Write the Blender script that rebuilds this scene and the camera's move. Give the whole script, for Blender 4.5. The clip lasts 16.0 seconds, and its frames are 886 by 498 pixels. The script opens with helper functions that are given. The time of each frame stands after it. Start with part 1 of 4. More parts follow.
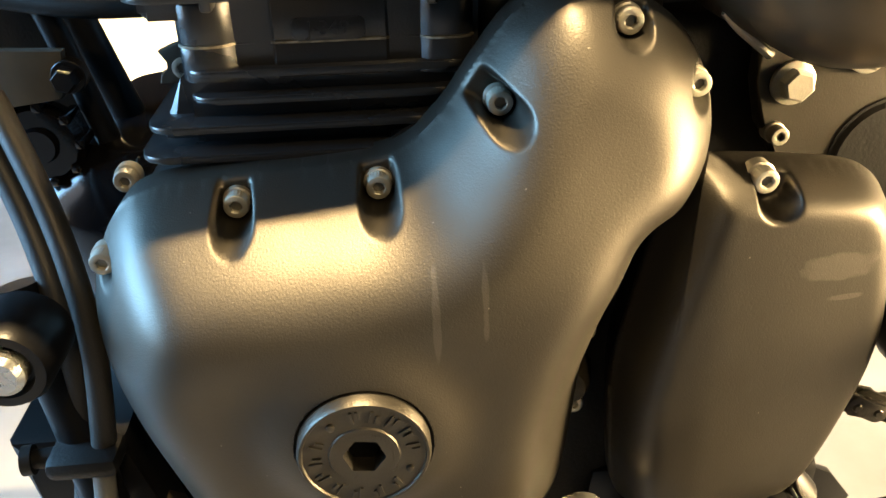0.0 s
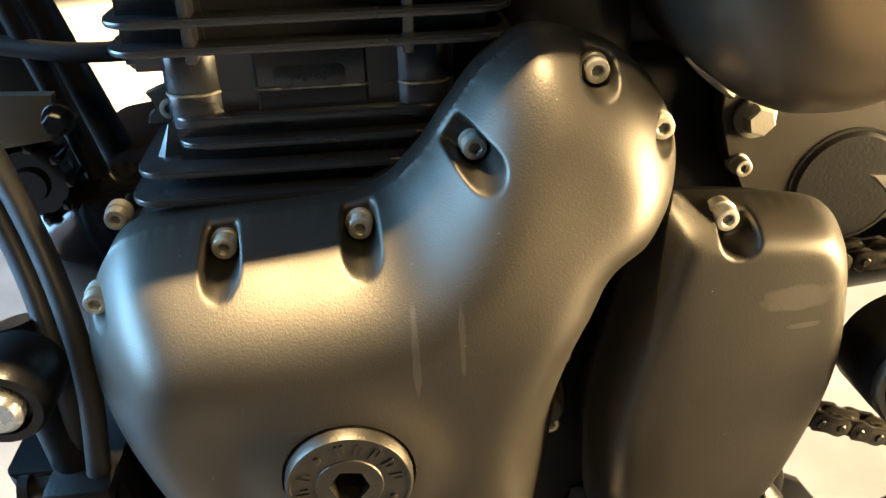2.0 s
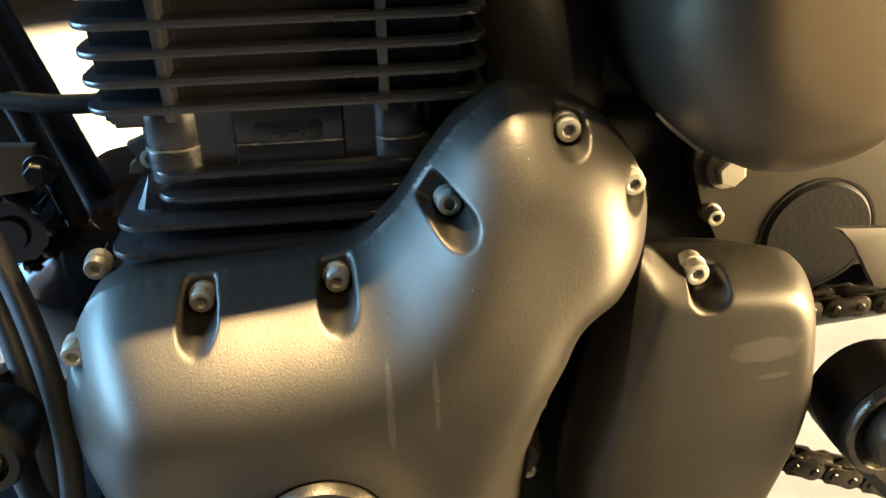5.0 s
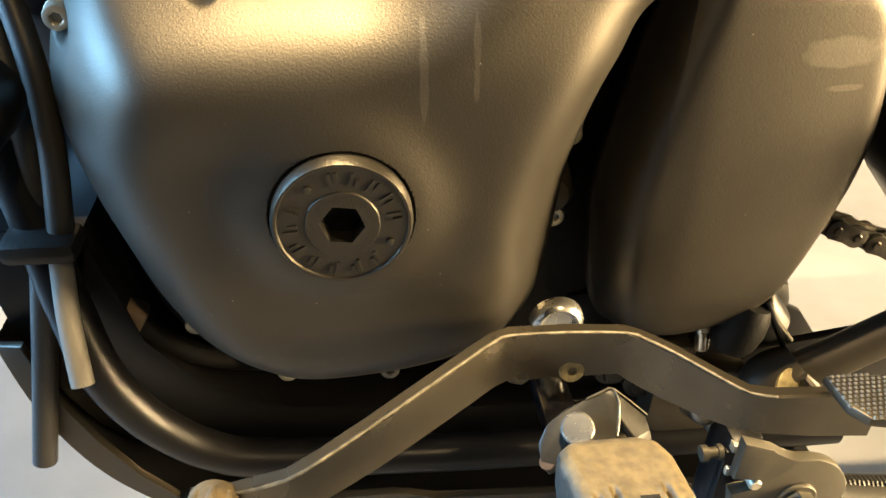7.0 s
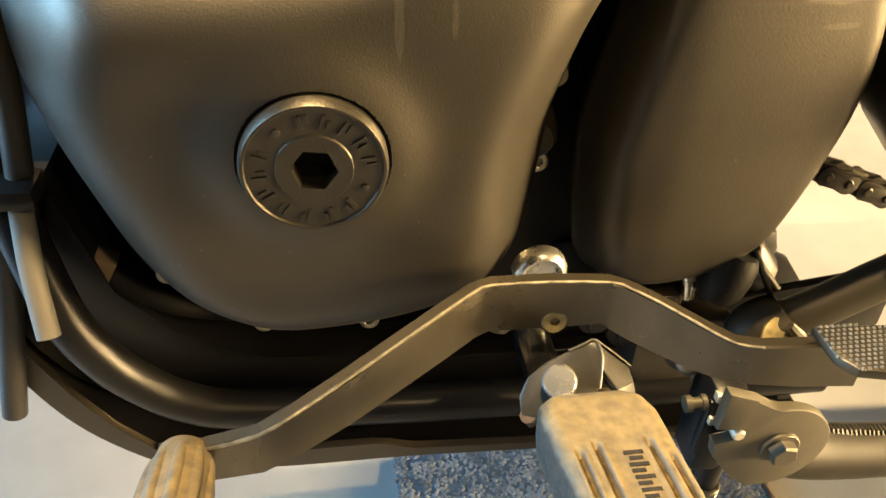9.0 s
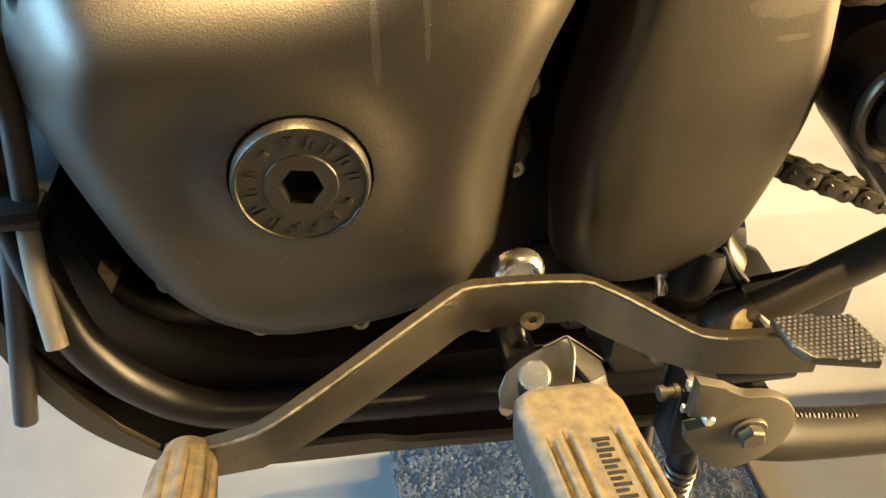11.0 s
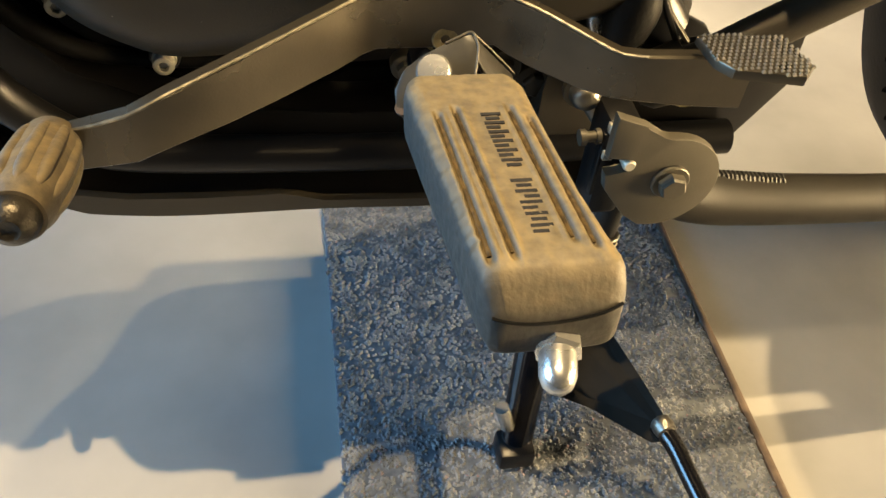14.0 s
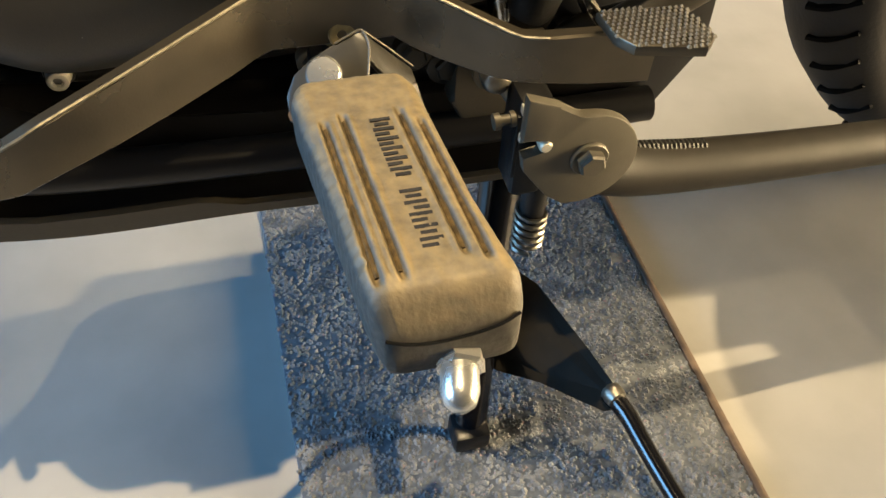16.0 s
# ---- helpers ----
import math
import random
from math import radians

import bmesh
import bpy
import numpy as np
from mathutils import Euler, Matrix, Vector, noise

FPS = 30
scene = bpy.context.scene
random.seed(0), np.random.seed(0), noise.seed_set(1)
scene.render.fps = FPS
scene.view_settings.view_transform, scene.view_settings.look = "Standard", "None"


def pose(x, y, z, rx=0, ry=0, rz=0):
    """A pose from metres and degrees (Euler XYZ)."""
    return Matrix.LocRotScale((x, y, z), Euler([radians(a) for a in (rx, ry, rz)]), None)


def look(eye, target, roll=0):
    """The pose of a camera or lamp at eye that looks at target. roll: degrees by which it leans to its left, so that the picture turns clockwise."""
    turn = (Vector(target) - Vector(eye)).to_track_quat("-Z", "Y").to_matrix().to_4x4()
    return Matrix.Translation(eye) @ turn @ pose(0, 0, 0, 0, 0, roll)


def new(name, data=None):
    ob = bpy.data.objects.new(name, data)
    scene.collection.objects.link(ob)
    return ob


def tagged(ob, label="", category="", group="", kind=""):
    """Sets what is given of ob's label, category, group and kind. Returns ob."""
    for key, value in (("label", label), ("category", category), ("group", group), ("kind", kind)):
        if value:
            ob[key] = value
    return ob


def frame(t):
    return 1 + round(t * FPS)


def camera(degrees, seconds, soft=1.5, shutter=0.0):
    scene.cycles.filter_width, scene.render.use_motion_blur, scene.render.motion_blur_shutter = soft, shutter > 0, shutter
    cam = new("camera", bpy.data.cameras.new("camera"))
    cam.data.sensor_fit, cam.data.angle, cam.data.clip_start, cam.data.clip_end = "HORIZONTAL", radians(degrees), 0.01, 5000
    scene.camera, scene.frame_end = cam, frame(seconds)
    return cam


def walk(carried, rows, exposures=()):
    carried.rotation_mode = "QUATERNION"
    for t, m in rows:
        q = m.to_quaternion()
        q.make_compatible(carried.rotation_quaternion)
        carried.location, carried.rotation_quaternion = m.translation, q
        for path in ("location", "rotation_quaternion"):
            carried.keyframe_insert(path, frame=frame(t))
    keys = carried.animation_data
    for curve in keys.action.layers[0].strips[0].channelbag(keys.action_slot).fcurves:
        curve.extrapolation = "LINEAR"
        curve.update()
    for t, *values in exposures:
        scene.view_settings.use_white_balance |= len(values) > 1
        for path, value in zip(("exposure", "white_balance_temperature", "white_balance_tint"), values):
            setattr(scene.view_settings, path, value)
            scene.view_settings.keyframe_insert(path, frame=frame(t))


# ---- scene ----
U = 1.25  # metres to one drawing unit of the plan
cam = camera(57.8, 16.0, soft=1.5)
PATH = [
    (0, (0.02, 0.017, 0.54), (0.163, 1.764, -0.422), -1.4),
    (0.5, (0.026, 0.016, 0.541), (0.197, 1.745, -0.449), -1.0),
    (1, (0.029, 0.014, 0.554), (0.209, 1.735, -0.45), -1.1),
    (1.5, (0.028, 0.009, 0.562), (0.206, 1.739, -0.427), -1.4),
    (2, (0.023, 0.012, 0.56), (0.197, 1.75, -0.415), -1.6),
    (2.5, (0.022, 0.015, 0.559), (0.196, 1.755, -0.414), -1.6),
    (3, (0.023, 0.014, 0.557), (0.204, 1.751, -0.416), -1.4),
    (3.5, (0.027, 0.014, 0.556), (0.225, 1.753, -0.411), -1.2),
    (3.7, (0.026, 0.014, 0.558), (0.227, 1.758, -0.4), -1.2),
    (5.8, (0.029, 0.01, 0.575), (0.248, 1.769, -0.351), -0.7),
    (6, (0.024, 0.007, 0.548), (0.247, 1.747, -0.413), -0.1),
    (6.5, (0.02, 0.009, 0.507), (0.252, 1.703, -0.53), 1.1),
    (7, (0.011, 0.005, 0.49), (0.241, 1.642, -0.636), 2.1),
    (7.5, (0.012, 0.007, 0.488), (0.235, 1.608, -0.689), 2.6),
    (8, (0.011, 0.005, 0.488), (0.235, 1.584, -0.719), 2.7),
    (8.5, (0.012, 0.008, 0.485), (0.252, 1.572, -0.738), 2.8),
    (9, (0.015, 0.014, 0.484), (0.272, 1.567, -0.749), 2.9),
    (9.5, (0.014, 0.011, 0.487), (0.283, 1.56, -0.75), 2.7),
    (9.7, (0.012, 0.01, 0.487), (0.285, 1.559, -0.749), 2.6),
    (11.8, (0.025, -0.008, 0.504), (0.281, 1.529, -0.75), 1.2),
    (12, (0.027, -0.011, 0.501), (0.289, 1.512, -0.769), 1.7),
    (12.5, (0.034, -0.022, 0.48), (0.304, 1.451, -0.844), 2.9),
    (13, (0.037, -0.028, 0.467), (0.321, 1.391, -0.914), 4.2),
    (13.5, (0.044, -0.026, 0.453), (0.341, 1.344, -0.974), 5.3),
    (14, (0.041, -0.026, 0.445), (0.349, 1.302, -1.018), 5.9),
    (14.5, (0.04, -0.025, 0.445), (0.354, 1.272, -1.044), 5.9),
    (15, (0.045, -0.023, 0.447), (0.36, 1.25, -1.063), 5.2),
    (15.5, (0.046, -0.023, 0.446), (0.383, 1.236, -1.071), 4.4),
    (16, (0.059, -0.017, 0.448), (0.445, 1.235, -1.063), 3.7),
]
EXPOSURES = [(0.0, 1.10, 6850, 10), (1.5, 1.04, 6650, 10), (6.3, 0.96, 6650, 10), (7.5, 0.80, 7050, 10), (9.0, 0.92, 7700, 10), (12.0, 0.80, 7600, 10), (13.2, 0.46, 7300, 10), (14.5, 0.27, 6600, 10), (16.0, 0.26, 6300, 10)]
walk(cam, [(t, look(Vector(eye) * U, Vector(target) * U, roll)) for t, eye, target, roll in PATH], EXPOSURES)

# ---- world and lamps ----
world = bpy.data.worlds.new("sky")
scene.world = world
world.use_nodes = True
wn = world.node_tree.nodes
sky = wn.new("ShaderNodeTexSky")
sky.sky_type = "NISHITA"
sky.sun_disc = False
sky.sun_elevation, sky.sun_rotation = radians(38), radians(250)
world.node_tree.links.new(sky.outputs[0], wn["Background"].inputs[0])
wn["Background"].inputs[1].default_value = 0.08


def lamp(name, kind, at, power, colour, size, target=None, size_y=None, cone=None):
    data = bpy.data.lights.new(name, kind)
    data.energy, data.color = power, colour
    if kind == "AREA":
        data.shape, data.size, data.size_y = "RECTANGLE", size * U, (size_y or size) * U
        data.spread = radians(cone or 180)
    else:
        data.shadow_soft_size = size * U
        data.spot_size, data.spot_blend = radians(cone), 0.6
    ob = new(name, data)
    ob.matrix_world = look(Vector(at) * U, Vector(target or (at[0], at[1] + 0.001, 0)) * U)
    return ob


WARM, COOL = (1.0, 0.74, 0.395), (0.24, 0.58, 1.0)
lamp("spot_key", "SPOT", (0.0, 0.264, 2.2), 450, WARM, 0.013, (0.05, 0.28, 0), cone=36)
lamp("spot_second", "SPOT", (0.75, 1.5, 2.2), 560, WARM, 0.03, (0.72, 1.15, 0), cone=60)
lamp("spot_third", "SPOT", (-0.1, 1.5, 2.2), 110, WARM, 0.02, (-0.1, 0.9, 0), cone=84)
# unseen narrow fill, added to warm the cover's top band and bolts
lamp("front_fill", "SPOT", (0.55, -1.2, 2.2), 60, WARM, 0.03, (0.05, 0.3, 0.56), cone=16)
lamp("spot_fourth", "SPOT", (-0.6, 2.2, 2.2), 2600, WARM, 0.04, cone=44)
# unseen warm fill added at the right to light the covers' right sides
lamp("side_fill", "AREA", (3.40, -0.55, 0.63), 85, WARM, 1.9, (0.1, 0.25, 0.5), 0.8, cone=50)
lamp("street_window", "AREA", (-2.3, 0.6, 1.1), 92, COOL, 1.7, (0.0, 0.4, 0.25), 1.5, cone=120)

# ---- materials ----


def material(name, colour, rough, metal=0.0, grain=0.0, grain_size=900, vary=0.25, vary_size=9, second=None, rough_vary=0.12, coat=0.0, spec=0.5):
    """A surface with a slow stain, a fine grain and a relief of the grain's size."""
    m = bpy.data.materials.new(name)
    m.use_nodes = True
    n, l = m.node_tree.nodes, m.node_tree.links
    b = n["Principled BSDF"]
    geo = n.new("ShaderNodeNewGeometry")
    slow, fine = n.new("ShaderNodeTexNoise"), n.new("ShaderNodeTexNoise")
    for t, s, d in ((slow, vary_size, 5), (fine, grain_size, 2)):
        l.new(geo.outputs["Position"], t.inputs["Vector"])
        t.inputs["Scale"].default_value, t.inputs["Detail"].default_value = s, d
    mix = n.new("ShaderNodeMix")
    mix.data_type = "RGBA"
    second = second or [c * (1 - vary) for c in colour]
    mix.inputs[6].default_value, mix.inputs[7].default_value = (*colour, 1), (*second, 1)
    ramp = n.new("ShaderNodeMapRange")
    ramp.inputs[1].default_value, ramp.inputs[2].default_value = 0.35, 0.65
    l.new(slow.outputs[0], ramp.inputs[0])
    l.new(ramp.outputs[0], mix.inputs[0])
    l.new(mix.outputs[2], b.inputs["Base Color"])
    r = n.new("ShaderNodeMapRange")
    r.inputs[1].default_value, r.inputs[2].default_value = 0.3, 0.7
    r.inputs[3].default_value, r.inputs[4].default_value = max(0.03, rough - rough_vary / 2), min(1, rough + rough_vary / 2)
    l.new(slow.outputs[0], r.inputs[0])
    l.new(r.outputs[0], b.inputs["Roughness"])
    b.inputs["Metallic"].default_value = metal
    b.inputs["Coat Weight"].default_value = coat
    b.inputs["Specular IOR Level"].default_value = spec
    if grain:
        bump = n.new("ShaderNodeBump")
        bump.inputs["Strength"].default_value, bump.inputs["Distance"].default_value = grain, 0.0006
        l.new(fine.outputs[0], bump.inputs["Height"])
        l.new(bump.outputs[0], b.inputs["Normal"])
    return m


def dusty(m, dust, amount=0.7, low=0.0, high=0.9, size=60, thin=0.0, thick=0.5):
    """Dust and scuffs that settle on the faces turned upwards."""
    n, l = m.node_tree.nodes, m.node_tree.links
    b = n["Principled BSDF"]
    geo, sep, noise_tex = n.new("ShaderNodeNewGeometry"), n.new("ShaderNodeSeparateXYZ"), n.new("ShaderNodeTexNoise")
    l.new(geo.outputs["Normal"], sep.inputs[0])
    l.new(geo.outputs["Position"], noise_tex.inputs["Vector"])
    noise_tex.inputs["Scale"].default_value, noise_tex.inputs["Detail"].default_value = size, 8
    up = n.new("ShaderNodeMapRange")
    up.inputs[1].default_value, up.inputs[2].default_value = low, high
    l.new(sep.outputs[2], up.inputs[0])
    spots = n.new("ShaderNodeMapRange")
    spots.inputs[1].default_value, spots.inputs[2].default_value = thin, thick
    l.new(noise_tex.outputs[0], spots.inputs[0])
    mul = n.new("ShaderNodeMath")
    mul.operation = "MULTIPLY"
    l.new(up.outputs[0], mul.inputs[0])
    l.new(spots.outputs[0], mul.inputs[1])
    mul2 = n.new("ShaderNodeMath")
    mul2.operation = "MULTIPLY"
    mul2.inputs[1].default_value = amount
    l.new(mul.outputs[0], mul2.inputs[0])
    mix = n.new("ShaderNodeMix")
    mix.data_type = "RGBA"
    l.new(mul2.outputs[0], mix.inputs[0])
    l.new(b.inputs["Base Color"].links[0].from_socket, mix.inputs[6])
    mix.inputs[7].default_value = (*dust, 1)
    l.new(mix.outputs[2], b.inputs["Base Color"])
    return m


def marked(m, streaks, patches, colour=(0.34, 0.32, 0.28)):
    """Dried drips and rubbed patches: streaks (x, z from, z to, half width), patches (x, z, half width, half height)."""
    n, l = m.node_tree.nodes, m.node_tree.links
    b = n["Principled BSDF"]
    geo, sep, grain = n.new("ShaderNodeNewGeometry"), n.new("ShaderNodeSeparateXYZ"), n.new("ShaderNodeTexNoise")
    l.new(geo.outputs["Position"], sep.inputs[0])
    l.new(geo.outputs["Position"], grain.inputs["Vector"])
    grain.inputs["Scale"].default_value, grain.inputs["Detail"].default_value = 120, 6

    def math_node(op, a, c):
        k = n.new("ShaderNodeMath")
        k.operation = op
        for slot, v in ((0, a), (1, c)):
            if isinstance(v, (int, float)):
                k.inputs[slot].default_value = v
            else:
                l.new(v, k.inputs[slot])
        return k.outputs[0]

    total = None
    for x, z, hx, hz in [(x, (z0 + z1) / 2, w, (z1 - z0) / 2) for x, z0, z1, w in streaks] + list(patches):
        dx = math_node("DIVIDE", math_node("SUBTRACT", sep.outputs[0], x * U), hx * U)
        dz = math_node("DIVIDE", math_node("SUBTRACT", sep.outputs[2], z * U), hz * U)
        far = math_node("ADD", math_node("POWER", math_node("ABSOLUTE", dx, 0), 2.0), math_node("POWER", math_node("ABSOLUTE", dz, 0), 4.0))
        far = math_node("ADD", far, math_node("MULTIPLY", math_node("SUBTRACT", grain.outputs[0], 0.5), 2.2))
        k = n.new("ShaderNodeMapRange")
        k.inputs[1].default_value, k.inputs[2].default_value, k.inputs[3].default_value, k.inputs[4].default_value = 1.1, 0.5, 0.0, 1.0
        l.new(far, k.inputs[0])
        total = k.outputs[0] if total is None else math_node("MAXIMUM", total, k.outputs[0])
    mix = n.new("ShaderNodeMix")
    mix.data_type = "RGBA"
    l.new(math_node("MULTIPLY", total, 0.13), mix.inputs[0])
    l.new(b.inputs["Base Color"].links[0].from_socket, mix.inputs[6])
    mix.inputs[7].default_value = (*colour, 1)
    l.new(mix.outputs[2], b.inputs["Base Color"])
    return m


COVER = material("cast_grey_paint", (0.078, 0.071, 0.060), 0.45, 0.92, grain=0.20, grain_size=1250, vary=0.14, vary_size=14)
BLACK = material("black_satin_paint", (0.006, 0.006, 0.0068), 0.36, spec=0.28, grain=0.12, grain_size=900, vary=0.3)
CAST = material("black_cast_metal", (0.015, 0.0155, 0.017), 0.28, spec=0.75, grain=0.16, grain_size=900, vary=0.3)
GLOSS = material("black_gloss_paint", (0.004, 0.004, 0.005), 0.13, spec=0.5, grain=0.05, vary=0.2)
RUBBER = material("black_rubber", (0.011, 0.011, 0.011), 0.5, spec=0.18, grain=0.4, grain_size=500, vary=0.4)
HOSE = material("grey_rubber_hose", (0.022, 0.021, 0.019), 0.45, grain=0.3, grain_size=600, vary=0.35)
PALE_HOSE = material("pale_rubber_hose", (0.13, 0.125, 0.11), 0.55, grain=0.3, grain_size=600, vary=0.3)
PEG = dusty(material("worn_peg_rubber", (0.032, 0.029, 0.024), 0.62, grain=0.35, grain_size=500, vary=0.3, vary_size=300), (0.20, 0.150, 0.074), 0.85, 0.3, 0.95, 190, 0.0, 0.65)
KNOB = dusty(material("worn_knob_rubber", (0.07, 0.06, 0.045), 0.6, grain=0.6, grain_size=420, vary=0.5, vary_size=50), (0.17, 0.125, 0.06), 0.75, -0.1, 0.8, 170, 0.25, 0.65)
PRINT = material("dirt_filled_mark", (0.012, 0.010, 0.008), 0.9, grain=0.4, vary=0.5, vary_size=200)
DULL = material("dull_steel", (0.20, 0.19, 0.165), 0.36, 0.9, grain=0.3, vary=0.35, vary_size=70)
GROOVE = material("sandy_groove", (0.10, 0.066, 0.024), 0.9, grain=0.5, vary=0.7, vary_size=260)
ZINC = material("zinc_plated_steel", (0.58, 0.55, 0.46), 0.36, 0.55, grain=0.25, grain_size=700, vary=0.35, vary_size=60)
STEEL = material("bright_steel", (0.66, 0.66, 0.64), 0.26, 0.9, grain=0.1, vary=0.2, vary_size=50)
LEVER = material("dark_lever_paint", (0.118, 0.103, 0.079), 0.30, 0.85, grain=0.12, vary=0.2, vary_size=30)
STAND = material("grey_stand_paint", (0.095, 0.086, 0.068), 0.5, 0.5, grain=0.1, vary=0.2, vary_size=30)
CHAIN = material("oily_chain_steel", (0.10, 0.09, 0.075), 0.38, 0.9, grain=0.4, vary=0.6, vary_size=120)
PANEL = material("matt_brown_panel", (0.10, 0.080, 0.056), 0.42, 0.85, grain=0.05, vary=0.12)
PLATE = material("frame_plate_paint", (0.045, 0.039, 0.029), 0.45, 0.5, grain=0.2, vary=0.2)
CAP = material("cast_cap_metal", (0.072, 0.066, 0.056), 0.42, 0.9, grain=0.3, vary=0.2, vary_size=60)
SOCKET = material("socket_grey", (0.26, 0.25, 0.22), 0.45, 0.8, vary=0.2)
WORN = material("worn_black_paint", (0.022, 0.020, 0.016), 0.42, spec=0.35, grain=0.08, grain_size=500, vary=0.5, vary_size=70)
LEG = material("dull_stand_paint", (0.017, 0.015, 0.012), 0.5, 0.2, spec=0.3, grain=0.08, vary=0.35, vary_size=40)
# pale line colour: painted highlight on the lever, own colour of the gasket edge
EDGE = material("lit_edge_and_gasket", (0.36, 0.325, 0.25), 0.42, 0.8, vary=0.6, vary_size=160)
# near-black that puts the shade of gaps and grooves into the colour
DARK = material("recess_shade", (0.003, 0.003, 0.003), 0.7, spec=0.1)
TYRE = material("tyre_rubber", (0.03, 0.03, 0.032), 0.75, grain=0.6, grain_size=260, vary=0.4)
BRASS = material("dull_brass", (0.34, 0.28, 0.15), 0.5, 0.6, grain=0.3, vary=0.4, vary_size=200)
BROWN = material("brown_plug_plastic", (0.20, 0.145, 0.10), 0.5, grain=0.2)
BINDING = material("brown_binding_tape", (0.07, 0.045, 0.03), 0.8, grain=0.4, grain_size=300, vary=0.4, vary_size=80)
FLOOR = material("polished_floor_stone", (0.25, 0.247, 0.243), 0.5, grain=0.15, grain_size=140, vary=0.24, vary_size=6)
WALL = material("plaster_wall", (0.075, 0.064, 0.05), 0.8, grain=0.4, grain_size=120, vary=0.08, vary_size=2)
WOOL = material("blue_grey_wool", (0.07, 0.078, 0.092), 0.95, vary=0.5, vary_size=130, second=(0.035, 0.042, 0.054))


def tufts(m):
    """Each tuft of the pile has its own shade."""
    n, l = m.node_tree.nodes, m.node_tree.links
    b = n["Principled BSDF"]
    geo, ramp, mix = n.new("ShaderNodeNewGeometry"), n.new("ShaderNodeValToRGB"), n.new("ShaderNodeMix")
    l.new(geo.outputs["Random Per Island"], ramp.inputs[0])
    ramp.color_ramp.elements[0].color, ramp.color_ramp.elements[1].color = (0.045, 0.054, 0.070, 1), (0.26, 0.25, 0.22, 1)
    for at, c in ((0.5, (0.085, 0.098, 0.12, 1)), (0.85, (0.14, 0.147, 0.158, 1)), (0.97, (0.19, 0.185, 0.17, 1)), (0.985, (0.42, 0.10, 0.12, 1))):
        ramp.color_ramp.elements.new(at).color = c
    mix.data_type = "RGBA"
    mix.inputs[0].default_value = 0.16
    b.inputs["Specular IOR Level"].default_value = 0.03
    l.new(b.inputs["Base Color"].links[0].from_socket, mix.inputs[6])
    l.new(ramp.outputs[0], mix.inputs[7])
    l.new(mix.outputs[2], b.inputs["Base Color"])
    return m


PILE = tufts(material("blue_grey_pile", (0.165, 0.172, 0.182), 0.95, vary=0.5, vary_size=60, second=(0.06, 0.069, 0.083)))

# ---- builders ----


def finish(name, verts, faces, mat, parent, label="", smooth=True, sharp=None):
    mesh = bpy.data.meshes.new(name)
    mesh.from_pydata([tuple(Vector(v) * U) for v in verts], [], faces)
    mesh.materials.append(mat)
    mesh.polygons.foreach_set("use_smooth", [smooth] * len(mesh.polygons))
    mesh.update()
    if smooth:
        mesh.set_sharp_from_angle(angle=radians(sharp or 38))
    ob = new(name, mesh)
    if parent is not None:
        ob.parent = parent
        ob.matrix_parent_inverse = parent.matrix_world.inverted()
    if label:
        tagged(ob, label)
    return ob


def part(name, bm, mat, parent, label="", smooth=True, sharp=38):
    """Links a bmesh, drawn in units, as one mesh object under a thing or a part."""
    bmesh.ops.recalc_face_normals(bm, faces=bm.faces)
    bm.verts.index_update()
    verts = [v.co.copy() for v in bm.verts]
    faces = [[v.index for v in f.verts] for f in bm.faces]
    bm.free()
    return finish(name, verts, faces, mat, parent, label, smooth, sharp)


def curve_points(points, n=8, closed=False):
    """A smooth line through the points."""
    p = [Vector(q) for q in points]
    out, count = [], len(p)
    for i in range(count if closed else count - 1):
        if closed:
            a, b, c, d = p[i - 1], p[i], p[(i + 1) % count], p[(i + 2) % count]
        else:
            a, b, c, d = p[max(i - 1, 0)], p[i], p[i + 1], p[min(i + 2, count - 1)]
        for k in range(n):
            t = k / n
            out.append(0.5 * ((2 * b) + (c - a) * t + (2 * a - 5 * b + 4 * c - d) * t * t + (3 * b - a - 3 * c + d) * t ** 3))
    if not closed:
        out.append(p[-1])
    return out


def sweep(bm, points, radius, seg=14, smooth_n=8, flat=1.0, hollow=0.0):
    """A round bar along a line; radius may be one number or one a point. flat squeezes it sideways."""
    line = curve_points(points, smooth_n) if smooth_n else [Vector(q) for q in points]
    n = len(line)
    side = None
    rings = []
    for i, q in enumerate(line):
        way = (line[min(i + 1, n - 1)] - line[max(i - 1, 0)]).normalized()
        if side is None:
            side = way.orthogonal().normalized()
        side = (side - way * side.dot(way)).normalized()
        up = way.cross(side)
        if isinstance(radius, (list, tuple)):
            f = i / max(n - 1, 1) * (len(radius) - 1)
            k = min(int(f), len(radius) - 2)
            r = radius[k] + (radius[k + 1] - radius[k]) * (f - k)
        else:
            r = radius
        rings.append([bm.verts.new(q + r * (math.cos(a) * side + flat * math.sin(a) * up)) for a in [2 * math.pi * j / seg for j in range(seg)]])
    for a, b in zip(rings, rings[1:]):
        for j in range(seg):
            bm.faces.new((a[j], a[(j + 1) % seg], b[(j + 1) % seg], b[j]))
    for ring, q, way in ((rings[0], line[0], line[1] - line[0]), (rings[-1], line[-1], line[-2] - line[-1])):
        if hollow:
            way = way.normalized()
            inner = [bm.verts.new(q + (v.co - q) * hollow) for v in ring]
            deep = [bm.verts.new(v.co + way * 0.006) for v in inner]
            for j in range(seg):
                k = (j + 1) % seg
                bm.faces.new((ring[j], ring[k], inner[k], inner[j]))
                bm.faces.new((inner[j], inner[k], deep[k], deep[j]))
            bm.faces.new(deep)
        else:
            bm.faces.new(ring)
    return bm


